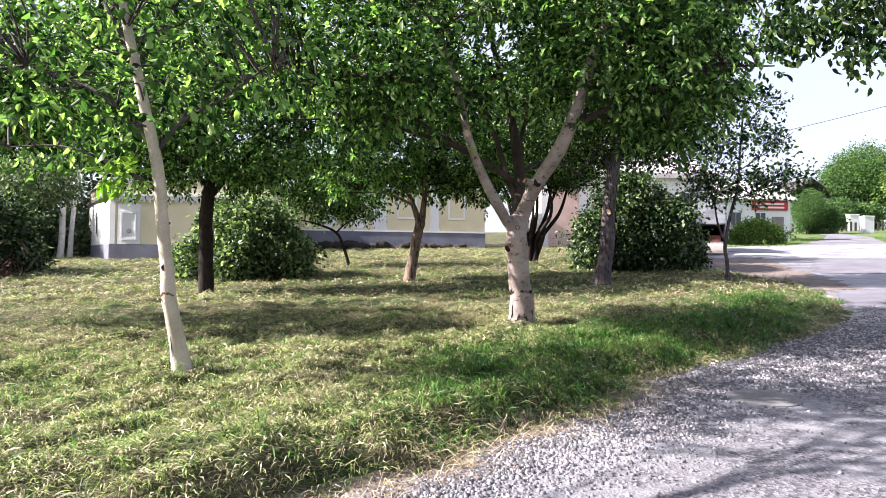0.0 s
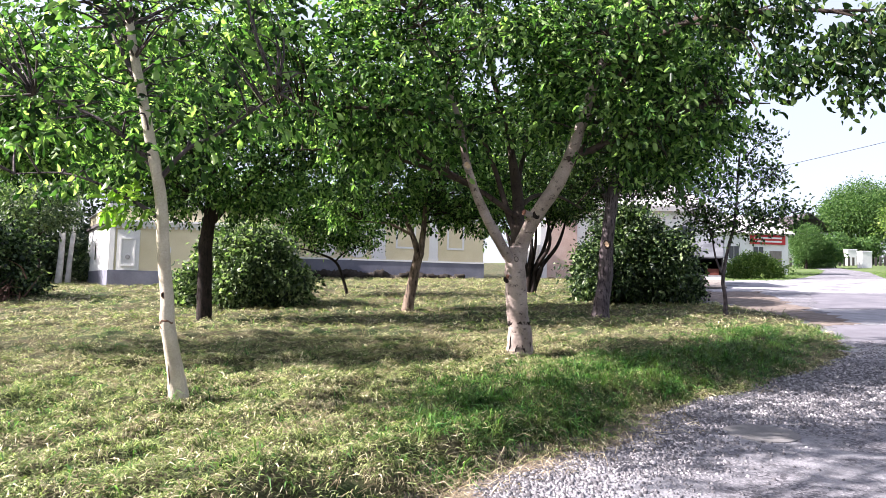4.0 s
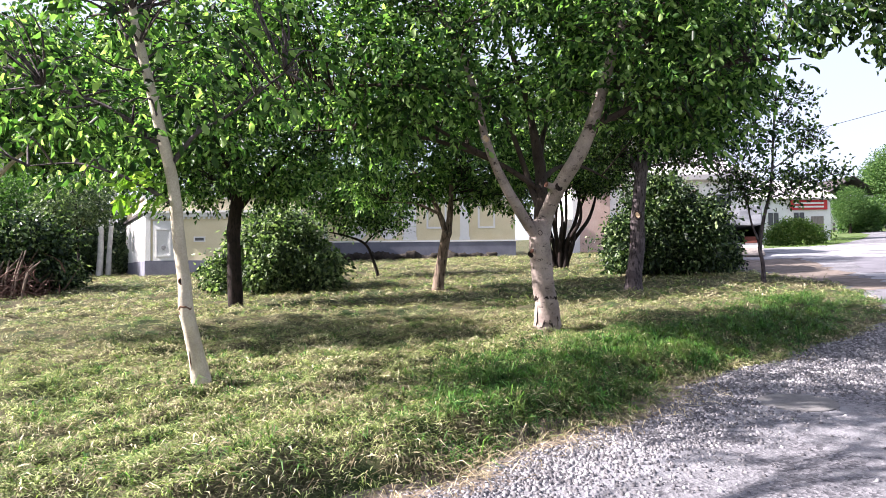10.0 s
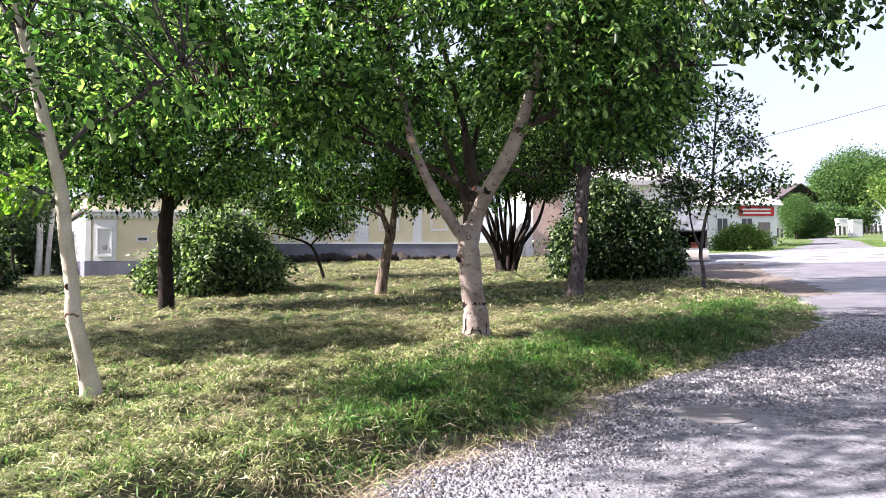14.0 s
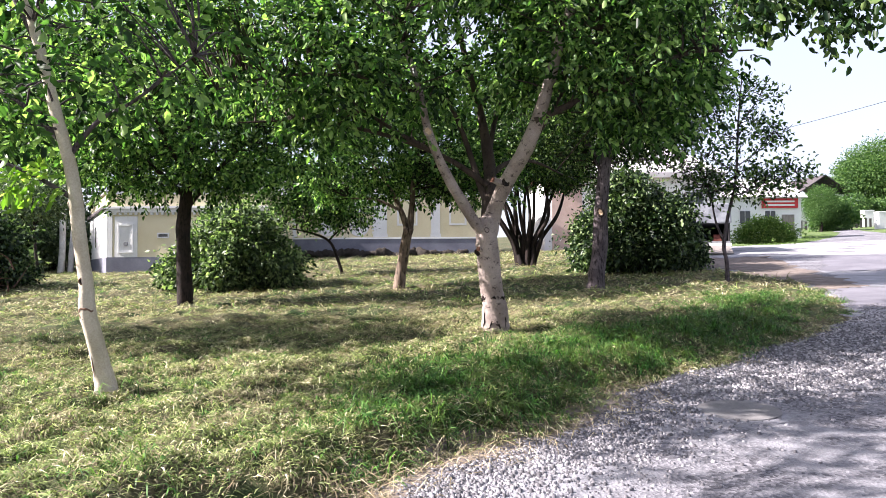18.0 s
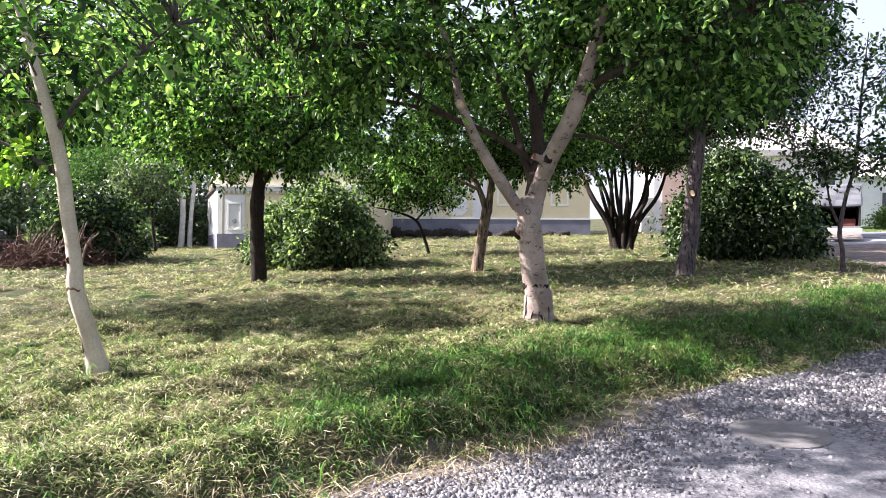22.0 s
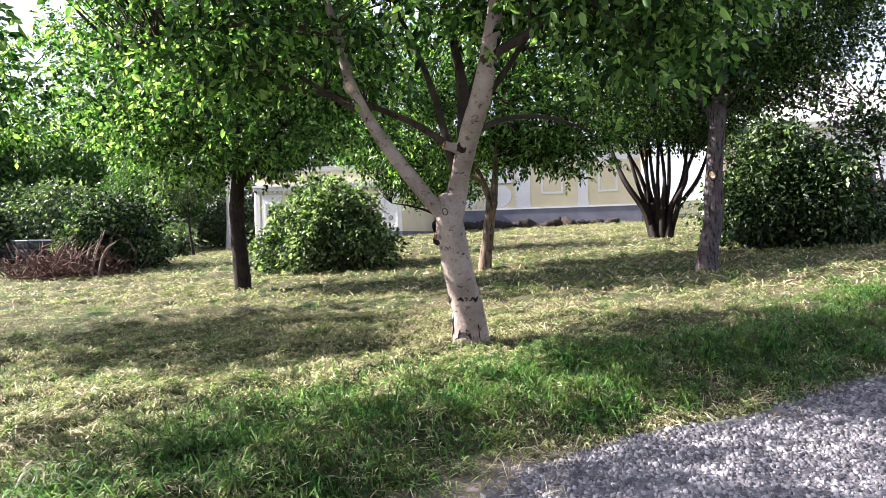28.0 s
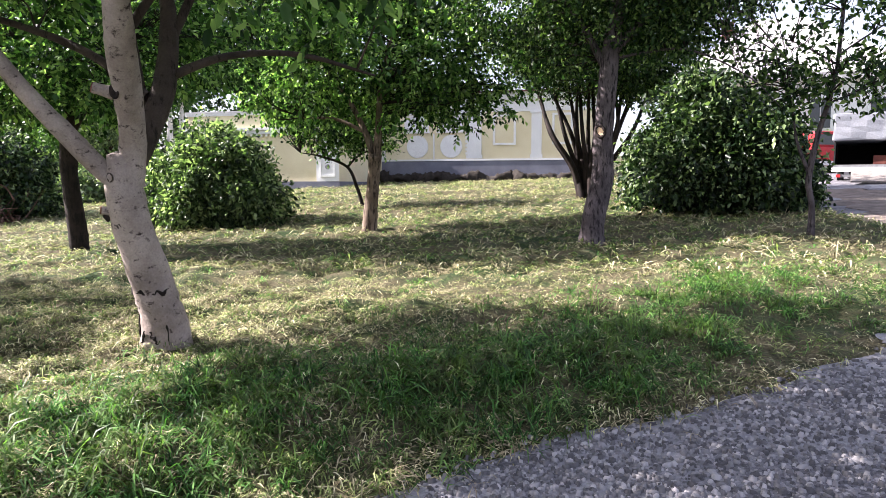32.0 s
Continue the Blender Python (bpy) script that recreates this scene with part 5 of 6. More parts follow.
for x in (23.2, 26.8, 28.9):
    w = part("window", boxed(x - 0.5, x + 0.5, 59.93, 59.998, 4.6, 5.8), M_WHITE, low)
    for a in (-0.42, 0.03):
        part("pane", boxed(x + a, x + a + 0.39, 59.9, 59.928, 4.68, 5.72), M_GLASS, w)
    part("sill", boxed(x - 0.56, x + 0.56, 59.86, 59.998, 4.52, 4.598), M_CONCRETE, w)
sg = part("sign_board", boxed(28.2, 31.2, 59.85, 59.95, 5.95, 6.75), M_RED, low, "red sign board with pale bars")
for z in (6.12, 6.42):
    part("sign_bar", boxed(28.5, 30.9, 59.83, 59.848, z, z + 0.14), M_WHITE, sg)
d = part("door", boxed(29.9, 30.9, 59.92, 59.998, 3.0, 5.4), M_WOODGREY, low)
part("handle", boxed(30.0, 30.06, 59.86, 59.918, 4.1, 4.25), M_STEEL, d)

# ---- the truck ----
truck = empty("truck", None, label="small open-tailed truck with a grey tarpaulin over its bed", category="truck")
truck.matrix_world = pose(14.22, 34.5, gz(14.22, 34.5) - 0.06, 0, 0, -14)


def tpart(name, bm, mat, label="", parent=None):
    return part(name, bm, mat, parent or truck, label)


def wheel(x, y, r, host, maker):
    bm = bmesh.new()
    bmesh.ops.create_cone(bm, cap_ends=True, segments=28, radius1=r, radius2=r, depth=0.2, matrix=pose(x, y, r, 0, 90))
    bmesh.ops.bevel(bm, geom=[e for e in bm.edges if abs(e.verts[0].co.x - e.verts[1].co.x) < 1e-4], offset=0.03, segments=2, affect="EDGES")
    wh = maker("wheel", bm, M_BLACK)
    bm = bmesh.new()
    bmesh.ops.create_cone(bm, cap_ends=True, segments=20, radius1=r * 0.55, radius2=r * 0.45, depth=0.22, matrix=pose(x, y, r, 0, 90))
    maker("rim", bm, M_STEEL, "", wh)


tpart("load_floor", boxed(-0.95, 0.95, 0, 4.0, 0.55, 0.66), M_STEEL)
tpart("side_board", boxed(-0.95, -0.90, 0, 4.0, 0.662, 2.3), M_BLACK)
tpart("side_board", boxed(0.90, 0.95, 0, 4.0, 0.662, 2.3), M_BLACK)
tpart("front_board", boxed(-0.898, 0.898, 3.95, 4.0, 0.662, 2.3), M_BLACK)
bm = bmesh.new()
box(bm, -1.0, 1.0, -0.05, 4.05, 1.5, 2.42, bevel=0.07)
bmesh.ops.subdivide_edges(bm, edges=bm.edges[:], cuts=3, use_grid_fill=True)
for v in bm.verts:
    v.co += v.normal * 0.02 * math.sin(v.co.x * 9 + v.co.z * 7 + v.co.y * 5)
tpart("tarpaulin", bm, M_TARP, "sagging grey tarpaulin over the load bed")
tpart("tail_sill", boxed(-1.0, 1.0, -0.1, -0.002, 0.42, 0.56), M_WHITE, "white tail sill")
tpart("bumper", boxed(-0.85, 0.85, -0.05, 0.05, 0.22, 0.32), M_STEEL)
tpart("frame_rail", boxed(-0.45, -0.33, 0.05, 5.6, 0.36, 0.548), M_BLACK)
tpart("frame_rail", boxed(0.33, 0.45, 0.05, 5.6, 0.36, 0.548), M_BLACK)
cab = tpart("cab", boxed(-0.9, 0.9, 4.15, 5.6, 0.35, 1.95, bevel=0.14), M_TARP, "grey cab")
tpart("side_window", boxed(-0.915, -0.902, 4.5, 5.2, 1.2, 1.7), M_GLASS, "", cab)
for x in (-0.72, 0.72):
    for y in (1.0, 4.8):
        wheel(x, y, 0.33, truck, tpart)
for x in (-0.85, 0.72):
    tpart("tail_light", boxed(x, x + 0.13, -0.08, -0.052, 0.22, 0.32), M_RED)
crate = part("cargo_crate", boxed(0.25, 0.8, 0.3, 1.0, 0.664, 0.98, bevel=0.03), M_ORANGE)
crate.matrix_world = truck.matrix_world.copy()
tagged(crate, "dull red-brown crate on the load floor of the truck", "crate")
ramp_b = part("ramp_board", slab_from([(-0.4, -1.3, 0.08), (0.9, -1.3, 0.08), (0.9, -0.12, 0.45), (-0.4, -0.12, 0.45)], 0.05), M_WOODGREY)
ramp_b.matrix_world = truck.matrix_world.copy()
tagged(ramp_b, "weathered boards leaning from the tail of the truck", "ramp")

van = empty("red_van", None, label="red van parked beyond the truck", category="van")
van.matrix_world = pose(14.7, 41.2, gz(14.7, 41.2), 0, 0, 25)


def vpart(name, bm, mat, label="", parent=None):
    return part(name, bm, mat, parent or van, label)


body = vpart("body", boxed(-0.85, 0.85, 0, 4.2, 0.35, 1.15, bevel=0.12), M_RED)
vpart("cabin", boxed(-0.78, 0.78, 0.1, 2.9, 1.1, 1.85, bevel=0.16), M_RED)
vpart("rear_window", boxed(-0.6, 0.6, 0.075, 0.098, 1.25, 1.7), M_GLASS)
vpart("side_window", boxed(-0.80, -0.782, 0.5, 2.4, 1.25, 1.7), M_GLASS)
vpart("bumper", boxed(-0.86, 0.86, -0.08, -0.002, 0.35, 0.55, bevel=0.03), M_WHITE)
for x in (-0.72, 0.72):
    for y in (0.8, 3.4):
        wheel(x, y, 0.3, van, vpart)

# ---- far side of the road ----
for i, (x, y, w, h) in enumerate(((58.0, 91.8, 1.3, 2.0), (66.5, 109.0, 1.5, 2.3))):
    z = gz(x, y)
    p = part("gate_pillar", prism([(-w / 2, -0.5), (w / 2, -0.5), (w / 2, 0.5), (-w / 2, 0.5)], -0.3, h), M_WHITE)
    p.location = (x, y, z)
    cap = part("cap", boxed(-w / 2 - 0.06, w / 2 + 0.06, -0.56, 0.56, h + 0.002, h + 0.18, bevel=0.06), M_WHITE, p)
    tagged(p, "thick white gate pillar beside the road", "gate pillar", "gate pillars")
fence = empty("picket_fence", None, label="dark weathered picket fence behind the verge", category="fence")
for i in range(64):
    u = i / 63
    x, y = 53 + 40 * u, 104 - 4 * u
    z = gz(x, y)
    part("picket", boxed(x, x + 0.34, y, y + 0.05, z - 0.1, z + 1.35 + 0.1 * math.sin(i * 2.3)), M_FENCE, fence)


def far_tree(x, y, h, r, seed, mat=None, label="broad green tree beyond the road", n=1600):
    rg = random.Random(seed)
    lobes = [(x, y, h * 0.6, r, r, h * 0.36)]
    for i in range(6):
        a = i * 1.05 + rg.uniform(-0.3, 0.3)
        lobes.append((x + 0.62 * r * math.cos(a), y + 0.62 * r * math.sin(a), h * rg.uniform(0.4, 0.72), r * 0.55, r * 0.55, h * 0.2))
    limbs = [[(x, y, h * 0.25, r * 0.05), (x + 0.4 * r * math.cos(a), y + 0.4 * r * math.sin(a), h * 0.5, r * 0.03), (x + 0.7 * r * math.cos(a), y + 0.7 * r * math.sin(a), h * 0.7, r * 0.01)] for a in (0.4, 2.2, 4.0, 5.3)]
    s = max(0.16, r * 0.055)
    return tree("tree", label, [(x, y, 0, r * 0.09), (x, y, h * 0.15, r * 0.07), (x, y, h * 0.4, r * 0.055), (x, y, h * 0.8, r * 0.02)], limbs, lobes, int(n * 1.7), seed, M_BARK_DARK, mat or M_LEAF_FAR, lambda c, d, q: single_leaves(c, d, q, s, 7, s * 1.5, 0.6, 0.2), 8, 0.0)


far_tree(75, 119, 14.6, 6.3, 41, n=3400)
far_tree(49.3, 90, 6.0, 1.9, 42, M_LEAF_FAR, "dense narrow green tree by the fence", 1800)
for x, y, r, h, k in ((51.5, 91.5, 2.2, 3.4, 121), (64.5, 112, 3.6, 4.6, 122), (70.5, 113, 3.4, 4.0, 123)):
    bush("shrub", "dense green shrub below the trees beyond the fence", x, y, [(0, 0, h * 0.45, r, r * 0.7, h * 0.55), (0.4 * r, 0, h * 0.65, r * 0.6, r * 0.5, h * 0.4), (-0.5 * r, 0.1, h * 0.5, r * 0.6, r * 0.5, h * 0.45)], 700, k, M_LEAF_FAR, 0.4, "shrub")
far_tree(104, 128, 20, 7, 43, M_LEAF_DARK, "dark tree behind the far red-roofed house", 900)
for i, (x, y, h, r) in enumerate(((-30, 52, 13, 6), (-24, 58, 14, 6), (-38, 48, 8, 6), (-19.5, 60, 13, 5), (-36, 36, 6, 4), (-44, 40, 12, 6), (-27, 44, 7, 3.4), (-40, 28, 10, 5), (-31, 30, 6, 3))):
    far_tree(x, y, h * (1.6 if y > 45 else 1.0), r, 50 + i, M_LEAF_DARK if i % 2 else M_LEAF_FAR, "dense tree in the shady wood behind the lawn", 1500)
for i, (dx, r) in enumerate(((0, 0.22), (0.5, 0.17))):
    x, y = -22.75 + dx, 46 + 0.2 * i
    tree("birch_tree", "pale slender birch trunk at the edge of the wood", [(x, y, 0, r), (x + 0.1, y, 2, r * 0.9), (x + 0.1 + 0.25 * i, y, 5, r * 0.75), (x + 0.2 + 0.4 * i, y, 9, r * 0.3)], [], [(x, y, 8.5, 1.8, 1.8, 2.6), (x + 0.5, y, 6.8, 1.2, 1.2, 1.0)], 260, 70 + i, M_BARK_BIRCH, M_LEAF_FAR, far_leaf, 10, 0.0, "birches")

far_red = empty("red_roofed_house", pose(89.5, 112, gz(89.5, 112), 0, 0, 20), label="far cream house with a red roof", category="house")
part("wall", boxed(-9, 9, 0, 7, -1, 5.5), M_WHITE, far_red)
part("roof", slab_from([(-9.6, -0.6, 5.4), (9.6, -0.6, 5.4), (9.6, 3.5, 9.4), (-9.6, 3.5, 9.4)], 0.15), M_ROOF_RED, far_red)
part("roof", slab_from([(9.6, 7.6, 5.4), (-9.6, 7.6, 5.4), (-9.6, 3.5, 9.4), (9.6, 3.5, 9.4)], 0.15), M_ROOF_RED, far_red)
part("window", boxed(-5.2, -3.6, -0.05, -0.002, 1.5, 3.4), M_GLASS, far_red)
far_dark = empty("dark_roofed_house", pose(65.3, 119, gz(65.3, 119) + 2.2, 0, 0, 10), label="far house with a dark pitched roof", category="house")
part("wall", boxed(-5, 5, 0, 8, -4, 3.4), M_WHITE, far_dark)
part("roof", slab_from([(-5.6, -0.6, 3.2), (0, -0.6, 6.6), (0, 8.6, 6.6), (-5.6, 8.6, 3.2)], 0.15), M_ROOF_DARK, far_dark)
part("roof", slab_from([(0, -0.6, 6.6), (5.6, -0.6, 3.2), (5.6, 8.6, 3.2), (0, 8.6, 6.6)], 0.15), M_ROOF_DARK, far_dark)

# small things on the far verge
tree("garden_tree", "small olive-leaved tree with a whitewashed trunk on the verge", [(44.0, 64.7, 0, 0.22), (44.0, 64.7, 1.0, 0.19), (44.2, 64.7, 2.2, 0.16), (44.6, 64.7, 4.0, 0.08)], [[(44.4, 64.7, 2.2, 0.12), (45.4, 64.7, 3.2, 0.06), (46.4, 64.7, 3.9, 0.02)], [(44.4, 64.7, 2.3, 0.12), (43.6, 64.7, 3.3, 0.06), (43.0, 64.7, 3.8, 0.02)]], [(45.0, 64.7, 4.4, 2.1, 1.8, 1.2), (46.4, 64.7, 3.4, 1.2, 1.2, 0.9), (44.6, 64.7, 5.6, 1.4, 1.3, 0.9), (46.6, 64.7, 2.4, 0.9, 0.8, 0.6)], 400, 44, M_WHITE, M_LEAF_PALE, far_leaf, 10, 0.1)
for x, y, hh in ((38.0, 53.9, 1.45), (33.8, 46.4, 0.95)):
    z = gz(x, y)
    p = part("marker_post", boxed(-0.13, 0.13, -0.13, 0.13, -0.2, hh, bevel=0.03), M_WHITE)
    p.location = (x, y, z)
    part("cap", boxed(-0.17, 0.17, -0.17, 0.17, hh + 0.002, hh + 0.08, bevel=0.02), M_CONCRETE, p)
    tagged(p, "short white marker post on the grass verge", "post", "marker posts")


def wire(a, b, sag, r=0.016):
    a, b = np.array(a), np.array(b)
    pts = [(*(a + (b - a) * u - np.array([0, 0, sag * 4 * u * (1 - u)])), r) for u in np.linspace(0, 1, 9)]
    w = tube_part("power_line", [tube_arrays(pts, 5, 0.0, None, 3)], M_BLACK, None)
    return tagged(w, "thin dark overhead power line against the sky", "wire")


wire((19.0, 50.0, 9.05), (46.0, 50.0, 16.45), 0.25)
q = tube_part("roof_mast", [tube_arrays([(19.0, 50.0, 8.2, 0.05), (19.0, 50.0, 8.7, 0.045), (19.0, 50.0, 9.15, 0.04)], 8, 0.0, None, 3)], M_STEEL, tall)
z = gz(46, 50)
q = tube_part("utility_pole", [tube_arrays([(46, 50, z - 0.3, 0.17), (46, 50, 9, 0.14), (46, 50, 16.7, 0.11)], 10, 0.01, None, 3)], M_WOODGREY, None)
tagged(q, "grey wooden pole carrying the power line", "pole")

# ---- parked car by the wood ----
car = empty("parked_car", None, label="dark car with a pale roof parked by the wood", category="car")
car.matrix_world = pose(-27.5, 34.5, gz(-27.5, 34.5), 0, 0, 75)


def cpart(name, bm, mat, label="", parent=None):
    return part(name, bm, mat, parent or car, label)


cpart("body", boxed(-0.82, 0.82, -2.0, 2.0, 0.3, 0.85, bevel=0.12), M_BLACK)
cab = cpart("cabin", boxed(-0.7, 0.7, -1.2, 0.9, 0.83, 1.32, bevel=0.14), M_GLASS)
cpart("roof_panel", boxed(-0.62, 0.62, -1.0, 0.7, 1.322, 1.37, bevel=0.02), M_WHITE, "pale roof", cab)
cpart("trim_strip", boxed(0.822, 0.84, -1.9, 1.9, 0.55, 0.62), M_WHITE)
for x in (-0.72, 0.72):
    for y in (-1.25, 1.25):
        wheel(x, y, 0.3, car, cpart)

# ---- manhole in the gravel ----
mz = float(road_z(4.81, 8.65))
bm = bmesh.new()
bmesh.ops.create_cone(bm, cap_ends=True, segments=48, radius1=0.39, radius2=0.38, depth=0.04, matrix=pose(4.81, 8.65, mz - 0.012, 3, -1.5))
mh = part("manhole", bm, M_RIM)
bm = bmesh.new()
bmesh.ops.create_cone(bm, cap_ends=True, segments=48, radius1=0.352, radius2=0.345, depth=0.04, matrix=pose(4.81, 8.65, mz - 0.014, 3, -1.5))
part("cover", bm, M_COVER, mh, "dusty concrete cover")
tagged(mh, "round worn concrete manhole cover set in the gravel", "manhole")

# ---- cut branches ----
rng = np.random.default_rng(31)
pieces = []
for i in range(620):
    a = rng.uniform(0, 2 * np.pi)
    x, y = -16.1 + rng.normal() * 1.25, 25.4 + rng.normal() * 0.5
    z = gz(x, y) + abs(rng.normal()) * 0.36
    L, e = rng.uniform(0.4, 1.2), rng.uniform(0.05, 1.0)
    p = np.array([x, y, z])
    q = p + L * np.array([math.cos(a) * math.cos(e), math.sin(a) * math.cos(e), math.sin(e)])
    m = (p + q) / 2 + rng.normal(size=3) * 0.12
    pieces.append(tube_arrays([(*p, 0.025), (*m, 0.018), (*q, 0.005)], 5, 0.0, rng, 3))
heap = part_np("brush_heap", *joined(pieces), M_BROWN)
tagged(heap, "heap of cut reddish-brown branches on the grass", "brushwood", kind="stuff")

for i in range(14):
    x, y = -16.6 + 0.2 * i + rng.uniform(-0.1, 0.1), 24.9 + rng.uniform(-0.2, 0.3)
    z, s = gz(x, y), rng.uniform(-0.5, 0.6)
    v, f = tube_arrays([(x, y, z - 0.05, 0.045), (x + 0.25 * s, y + 0.25, z + 0.9, 0.04), (x + 0.9 * s, y + 0.7, z + rng.uniform(1.2, 1.8), 0.02)], 7, 0.08, rng, 4)
    part_np("branch", v, f, M_BARK_WARM, heap, "", True)

# ---- grass ----
def patchy(x, y, s, k):
    """Uneven patches from 0 to 1."""
    return 0.5 + 0.5 * np.sin(x * s + 1.7 * np.sin(y * s * 0.8 + k) + k) * np.sin(y * s * 1.1 + 1.5 * np.sin(x * s * 0.7 - k))


def green_belt(x, y):
    """Share of fresh grass: a lush belt along the road, thinning into the cut hay."""
    d = (edge_x(y) - x) * 0.72
    w = ease(d, 0.05, 0.45) * (1 - ease(d, 1.2, 3.6)) * ease(x, 0.2, 2.4) * (1 - 0.8 * ease(x, 6.8, 9.0))
    return np.clip(w * (0.3 + 0.8 * patchy(x, y, 2.6, 2.2)) + 0.25 * patchy(x, y, 1.3, 0.4) ** 2, 0, 1)


def tufts(name, n, per, seed, region, mat, lo, hi, width, label, weight, flat, spread=0.025):
    """Tufts of arched blades from one foot, or flat: wisps of stalks lying side by side."""
    rng = np.random.default_rng(seed)
    x, y = rng.uniform(region[0], region[1], n), rng.uniform(region[2], region[3], n)
    keep = (on_lawn(x, y) | (name == "dry_stalk")) & (rng.uniform(size=n) < weight(x, y, rng))
    x, y = x[keep], y[keep]
    head = 2.2 * np.sin(x * 1.3 + 0.8 * y) + 1.8 * np.sin(y * 1.7 - 0.6 * x) + rng.normal(0, 0.9, len(x))
    big = rng.uniform(0.65, 1.35, len(x))
    x, y, head, big = (np.repeat(q, per) for q in (x, y, head, big))
    n = len(x)
    if flat:
        a = head + rng.normal(0, 0.8, n)
        x, y = x + rng.normal(0, 0.055, n), y + rng.normal(0, 0.055, n)
        e = np.radians(np.clip(rng.normal(15, 14, n), -4, 65))
        bend, lift = rng.uniform(10, 85, n), rng.uniform(0.0, 0.05, n)
    else:
        a = head + rng.uniform(-np.pi, np.pi, n)
        x, y = x + rng.normal(0, spread, n), y + rng.normal(0, spread, n)
        e = np.radians(np.clip(rng.normal(30, 17, n), 2, 75))
        bend, lift = rng.uniform(35, 95, n), np.zeros(n)
    ins = np.clip((edge_x(y) - x) / 0.6, 0, 1)
    p = np.stack([x, y, ground_z(x, y) + hump(x, y) * ins + 0.03 * ins - 0.01 + lift], 1)
    L = rng.uniform(lo, hi, n) * big
    d = np.stack([np.cos(a) * np.cos(e), np.sin(a) * np.cos(e), np.sin(e)], 1)
    e2 = e - np.radians(bend)
    d2 = np.stack([np.cos(a) * np.cos(e2), np.sin(a) * np.cos(e2), np.sin(e2)], 1)
    s = np.stack([-np.sin(a), np.cos(a), rng.normal(0, 0.3, n)], 1) * (width * rng.uniform(0.7, 1.4, n))[:, None]
    m = p + d * (L * 0.55)[:, None]
    t = m + d2 * (L * 0.45)[:, None]
    v = np.stack([p, m + s * 0.5, t, m - s * 0.5], 1).reshape(-1, 3)
    i = np.arange(n)[:, None] * 4
    f = np.concatenate([i + np.array([[0, 1, 3]]), i + np.array([[1, 2, 3]])], 0)
    return tagged(part_np(name, v, f, mat), label, "grass", kind="stuff")


def inner(x, y):
    """1 on the stretch of lawn that the walk passes closest, thinning outwards."""
    return np.clip(1.3 - np.hypot((x - 2.0) / 1.25, y - 8.5) / 6.5, 0.12, 1)


NEAR, FAR = (-9, 11, 5, 18), (-22, 13, 17, 44)
tufts("cut_hay", 70000, 12, 81, NEAR, M_HAY, 0.05, 0.15, 0.009, "cut hay lying in pale swathes on the lawn", lambda x, y, r: inner(x, y) * (1.0 - 0.55 * green_belt(x, y)) * (1 - 0.25 * (1 - ease(y + 0.4 * x, 6.5, 9.0))) * (0.25 + 0.75 * patchy(x, y, 3.3, 1.0) + 0.4 * ease(y, 9.5, 13)), True)
tufts("cut_hay", 76000, 12, 86, NEAR, M_HAY_GREEN, 0.05, 0.15, 0.009, "wilting green hay on the lawn", lambda x, y, r: inner(x, y) * (1.0 - 0.4 * green_belt(x, y)) * (0.35 + 0.65 * patchy(x, y, 3.9, 3.0)) * (1 - 0.4 * ease(y, 10, 14)), True)
tufts("grass", 42000, 13, 82, NEAR, M_GRASS, 0.11, 0.25, 0.010, "green grass tufts beside the road", lambda x, y, r: inner(x, y) * (0.06 + 0.94 * green_belt(x, y) ** 1.2), False)
tufts("grass_clump", 4200, 60, 92, (0, 12, 5, 19), M_GRASS, 0.15, 0.33, 0.011, "lush arching grass clumps along the road edge", lambda x, y, r: np.clip(1.3 * green_belt(x, y) ** 1.6 * (1 - ease((edge_x(y) - x) * 0.72, 1.1, 2.6)), 0, 1), False, 0.075)
tufts("cut_hay", 15000, 8, 83, FAR, M_HAY, 0.12, 0.34, 0.020, "cut hay on the far lawn", lambda x, y, r: 0.45 + 0.55 * patchy(x, y, 2.4, 0.5), True)
tufts("cut_hay", 9000, 8, 87, FAR, M_HAY_GREEN, 0.12, 0.34, 0.020, "wilting green hay on the far lawn", lambda x, y, r: 0.2 + 0.8 * patchy(x, y, 1.7, 2.5), True)
tufts("grass", 7000, 9, 84, FAR, M_GRASS, 0.10, 0.22, 0.018, "green grass on the far lawn", lambda x, y, r: 0.1 + 0.9 * patchy(x, y, 0.9, 1.9) ** 2, False)
tufts("grass", 14000, 7, 88, (15, 52, 17, 72), M_VERGE, 0.06, 0.14, 0.028, "sunlit grass on the far verge", lambda x, y, r: on_lawn(x, y) * 1.0, False)
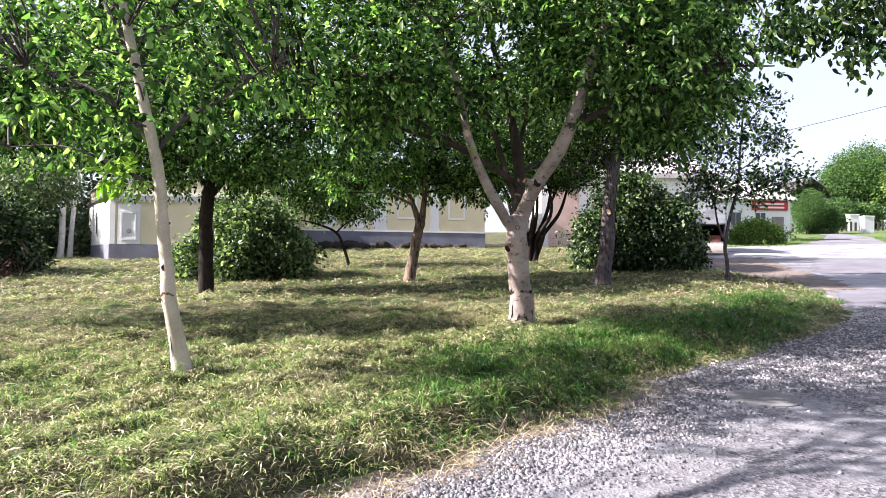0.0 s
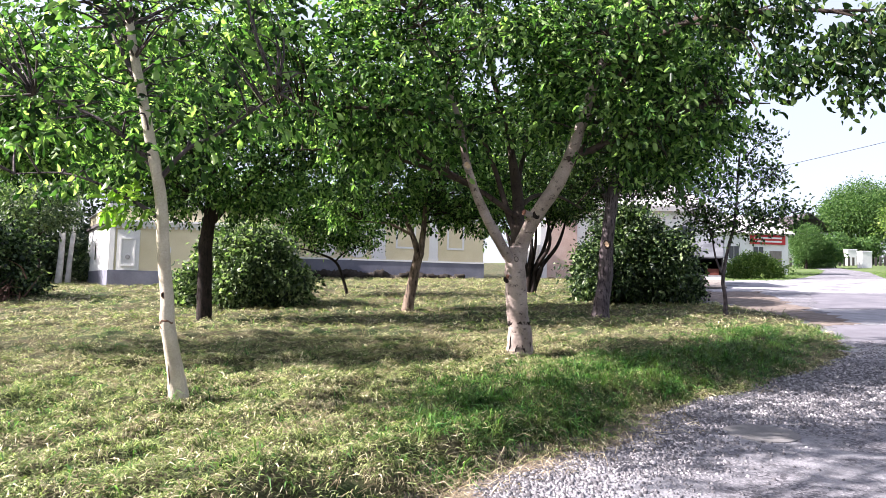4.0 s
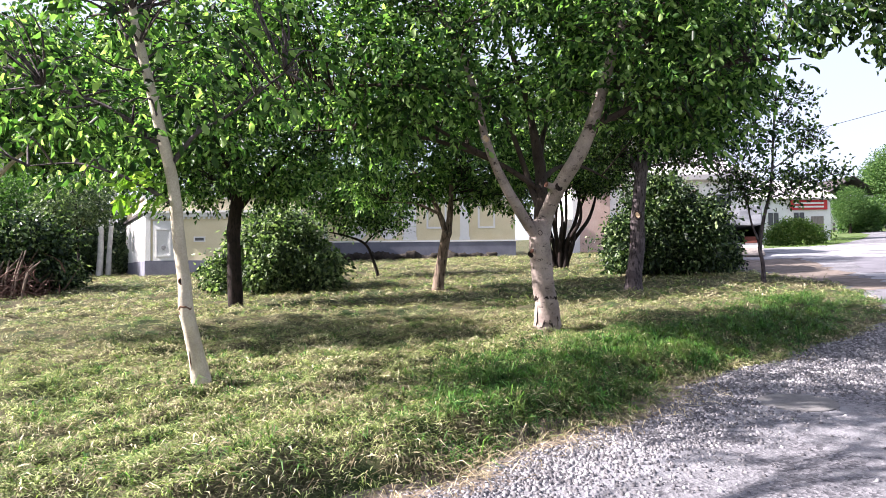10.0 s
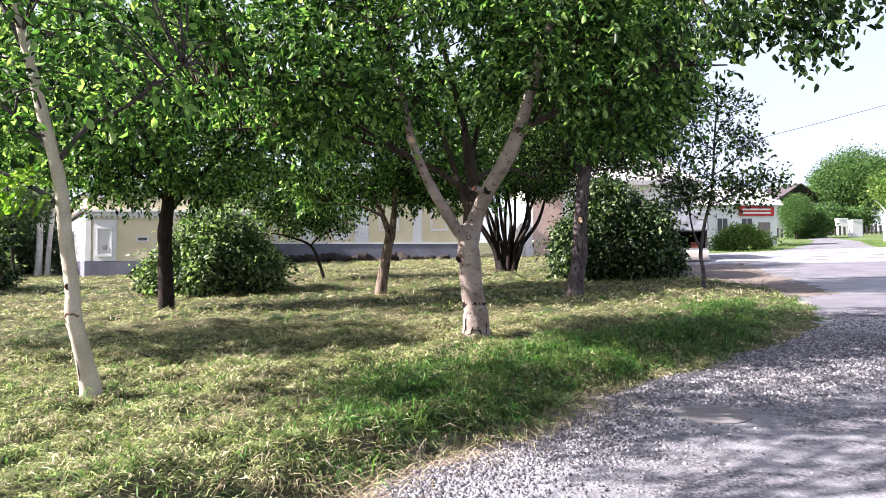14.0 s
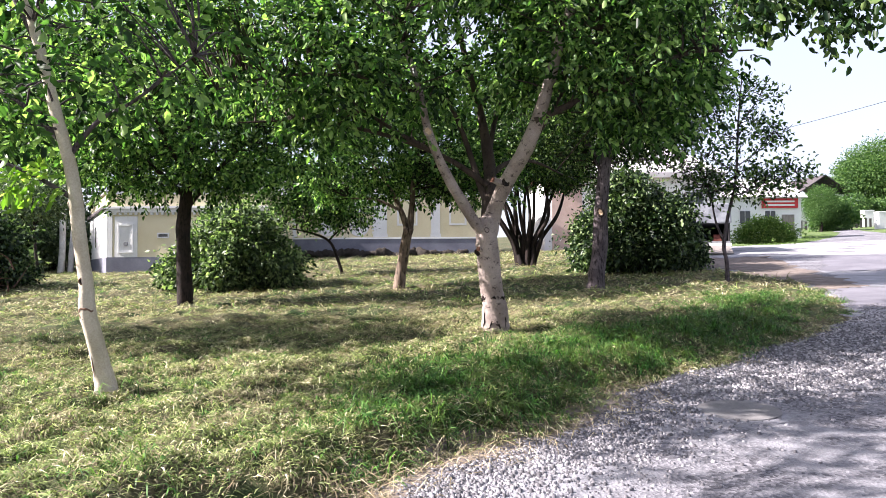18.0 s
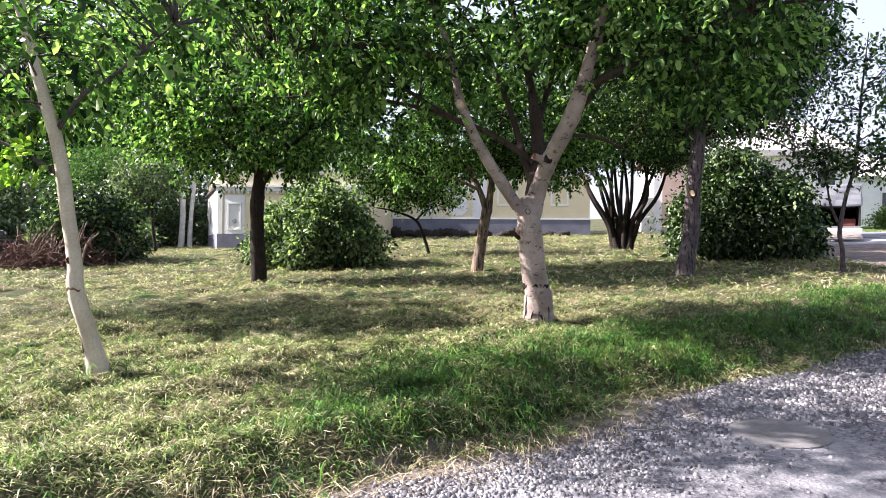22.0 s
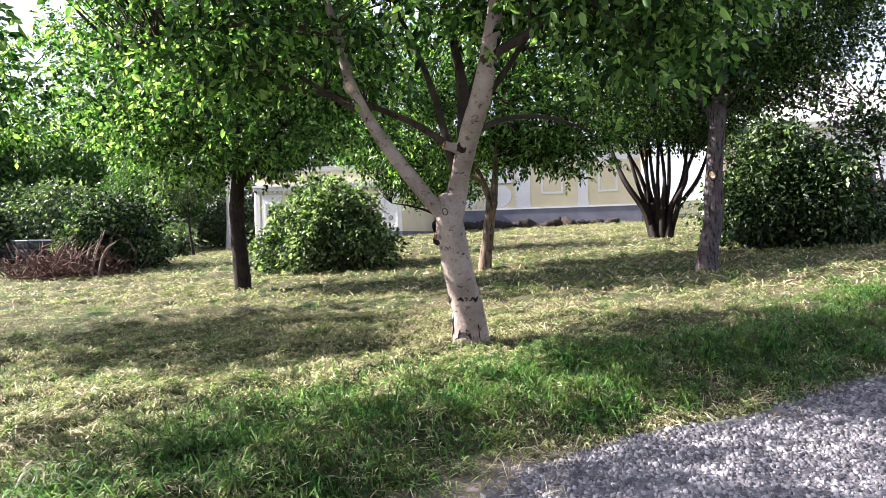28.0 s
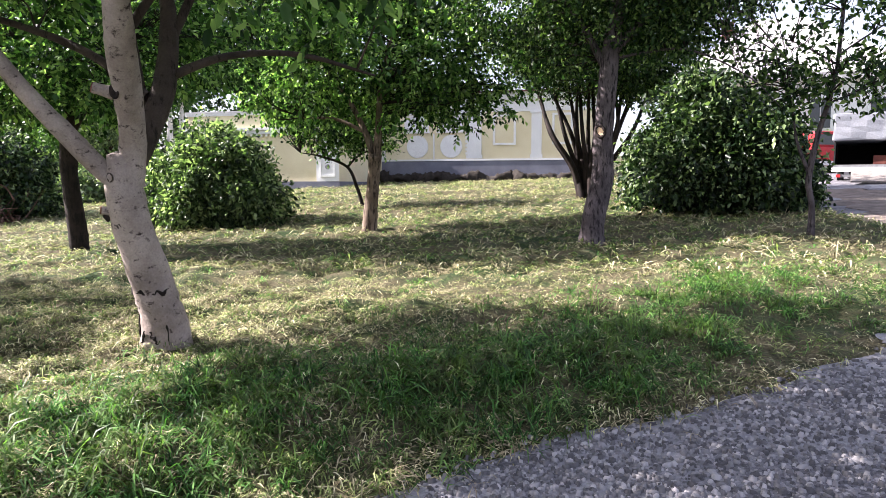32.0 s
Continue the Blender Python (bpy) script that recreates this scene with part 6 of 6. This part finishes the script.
tufts("dry_stalk", 12000, 6, 85, (-1.5, 8, 5, 13), M_STRAW, 0.08, 0.34, 0.006, "dry straw stalks along the road edge", lambda x, y, r: np.exp(-((x - edge_x(y) - 0.05) / 0.35) ** 2) * np.clip(1.3 - x / 5, 0.15, 1), True)

# ---- loose stones ----
rng = np.random.default_rng(91)
n = 56000
y = rng.uniform(5, 16, n)
u = np.abs(rng.normal(0, 1, n)) * np.interp(y, [5, 8.5, 10], [0.75, 0.9, 2.2])
x = edge_x(y) + u - 0.12
keep = (x < right_x(y)) & (rng.uniform(size=n) < np.clip(1.3 - np.hypot(x - 5, y - 9) / 8, 0.1, 1) * (1 - 0.75 * np.exp(-((x - 5.0) ** 2 + (y - 8.4) ** 2) / 1.6)) * (0.12 + 0.88 * ease(u, 0.1, 0.45)) * (np.hypot(x - 4.81, y - 8.65) > 0.37))
x, y = x[keep], y[keep]
n = len(x)
r = (0.010 + 0.018 * rng.uniform(size=n) ** 2.0) * np.interp(y, [8.5, 10], [0.85, 1.0])
q = np.array([(1, 0.1), (0.1, 1), (-1, -0.1), (-0.1, -1)])
ring = q[None] * rng.uniform(0.65, 1.25, (n, 4, 1))
top = ring * rng.uniform(0.45, 0.8, (n, 4, 1)) + rng.normal(size=(n, 1, 2)) * 0.12
v = np.concatenate([np.concatenate([ring, np.full((n, 4, 1), -0.5)], 2), np.concatenate([top, rng.uniform(0.25, 0.75, (n, 4, 1))], 2)], 1) * r[:, None, None] * np.array([1.2, 0.95, 1.0])
a = rng.uniform(0, 6.28, n)
ca, sa = np.cos(a)[:, None], np.sin(a)[:, None]
v = np.stack([v[..., 0] * ca - v[..., 1] * sa, v[..., 0] * sa + v[..., 1] * ca, v[..., 2]], -1)
v += np.stack([x, y, road_z(x, y) + r * 0.25], 1)[:, None]
block = np.array([(0, 1, 5), (0, 5, 4), (1, 2, 6), (1, 6, 5), (2, 3, 7), (2, 7, 6), (3, 0, 4), (3, 4, 7), (4, 5, 6), (4, 6, 7)])
f = (np.arange(n)[:, None, None] * 8 + block[None]).reshape(-1, 3)
tagged(part_np("gravel", v.reshape(-1, 3), f, M_STONE), "loose grey gravel stones on the road", "gravel", kind="stuff")
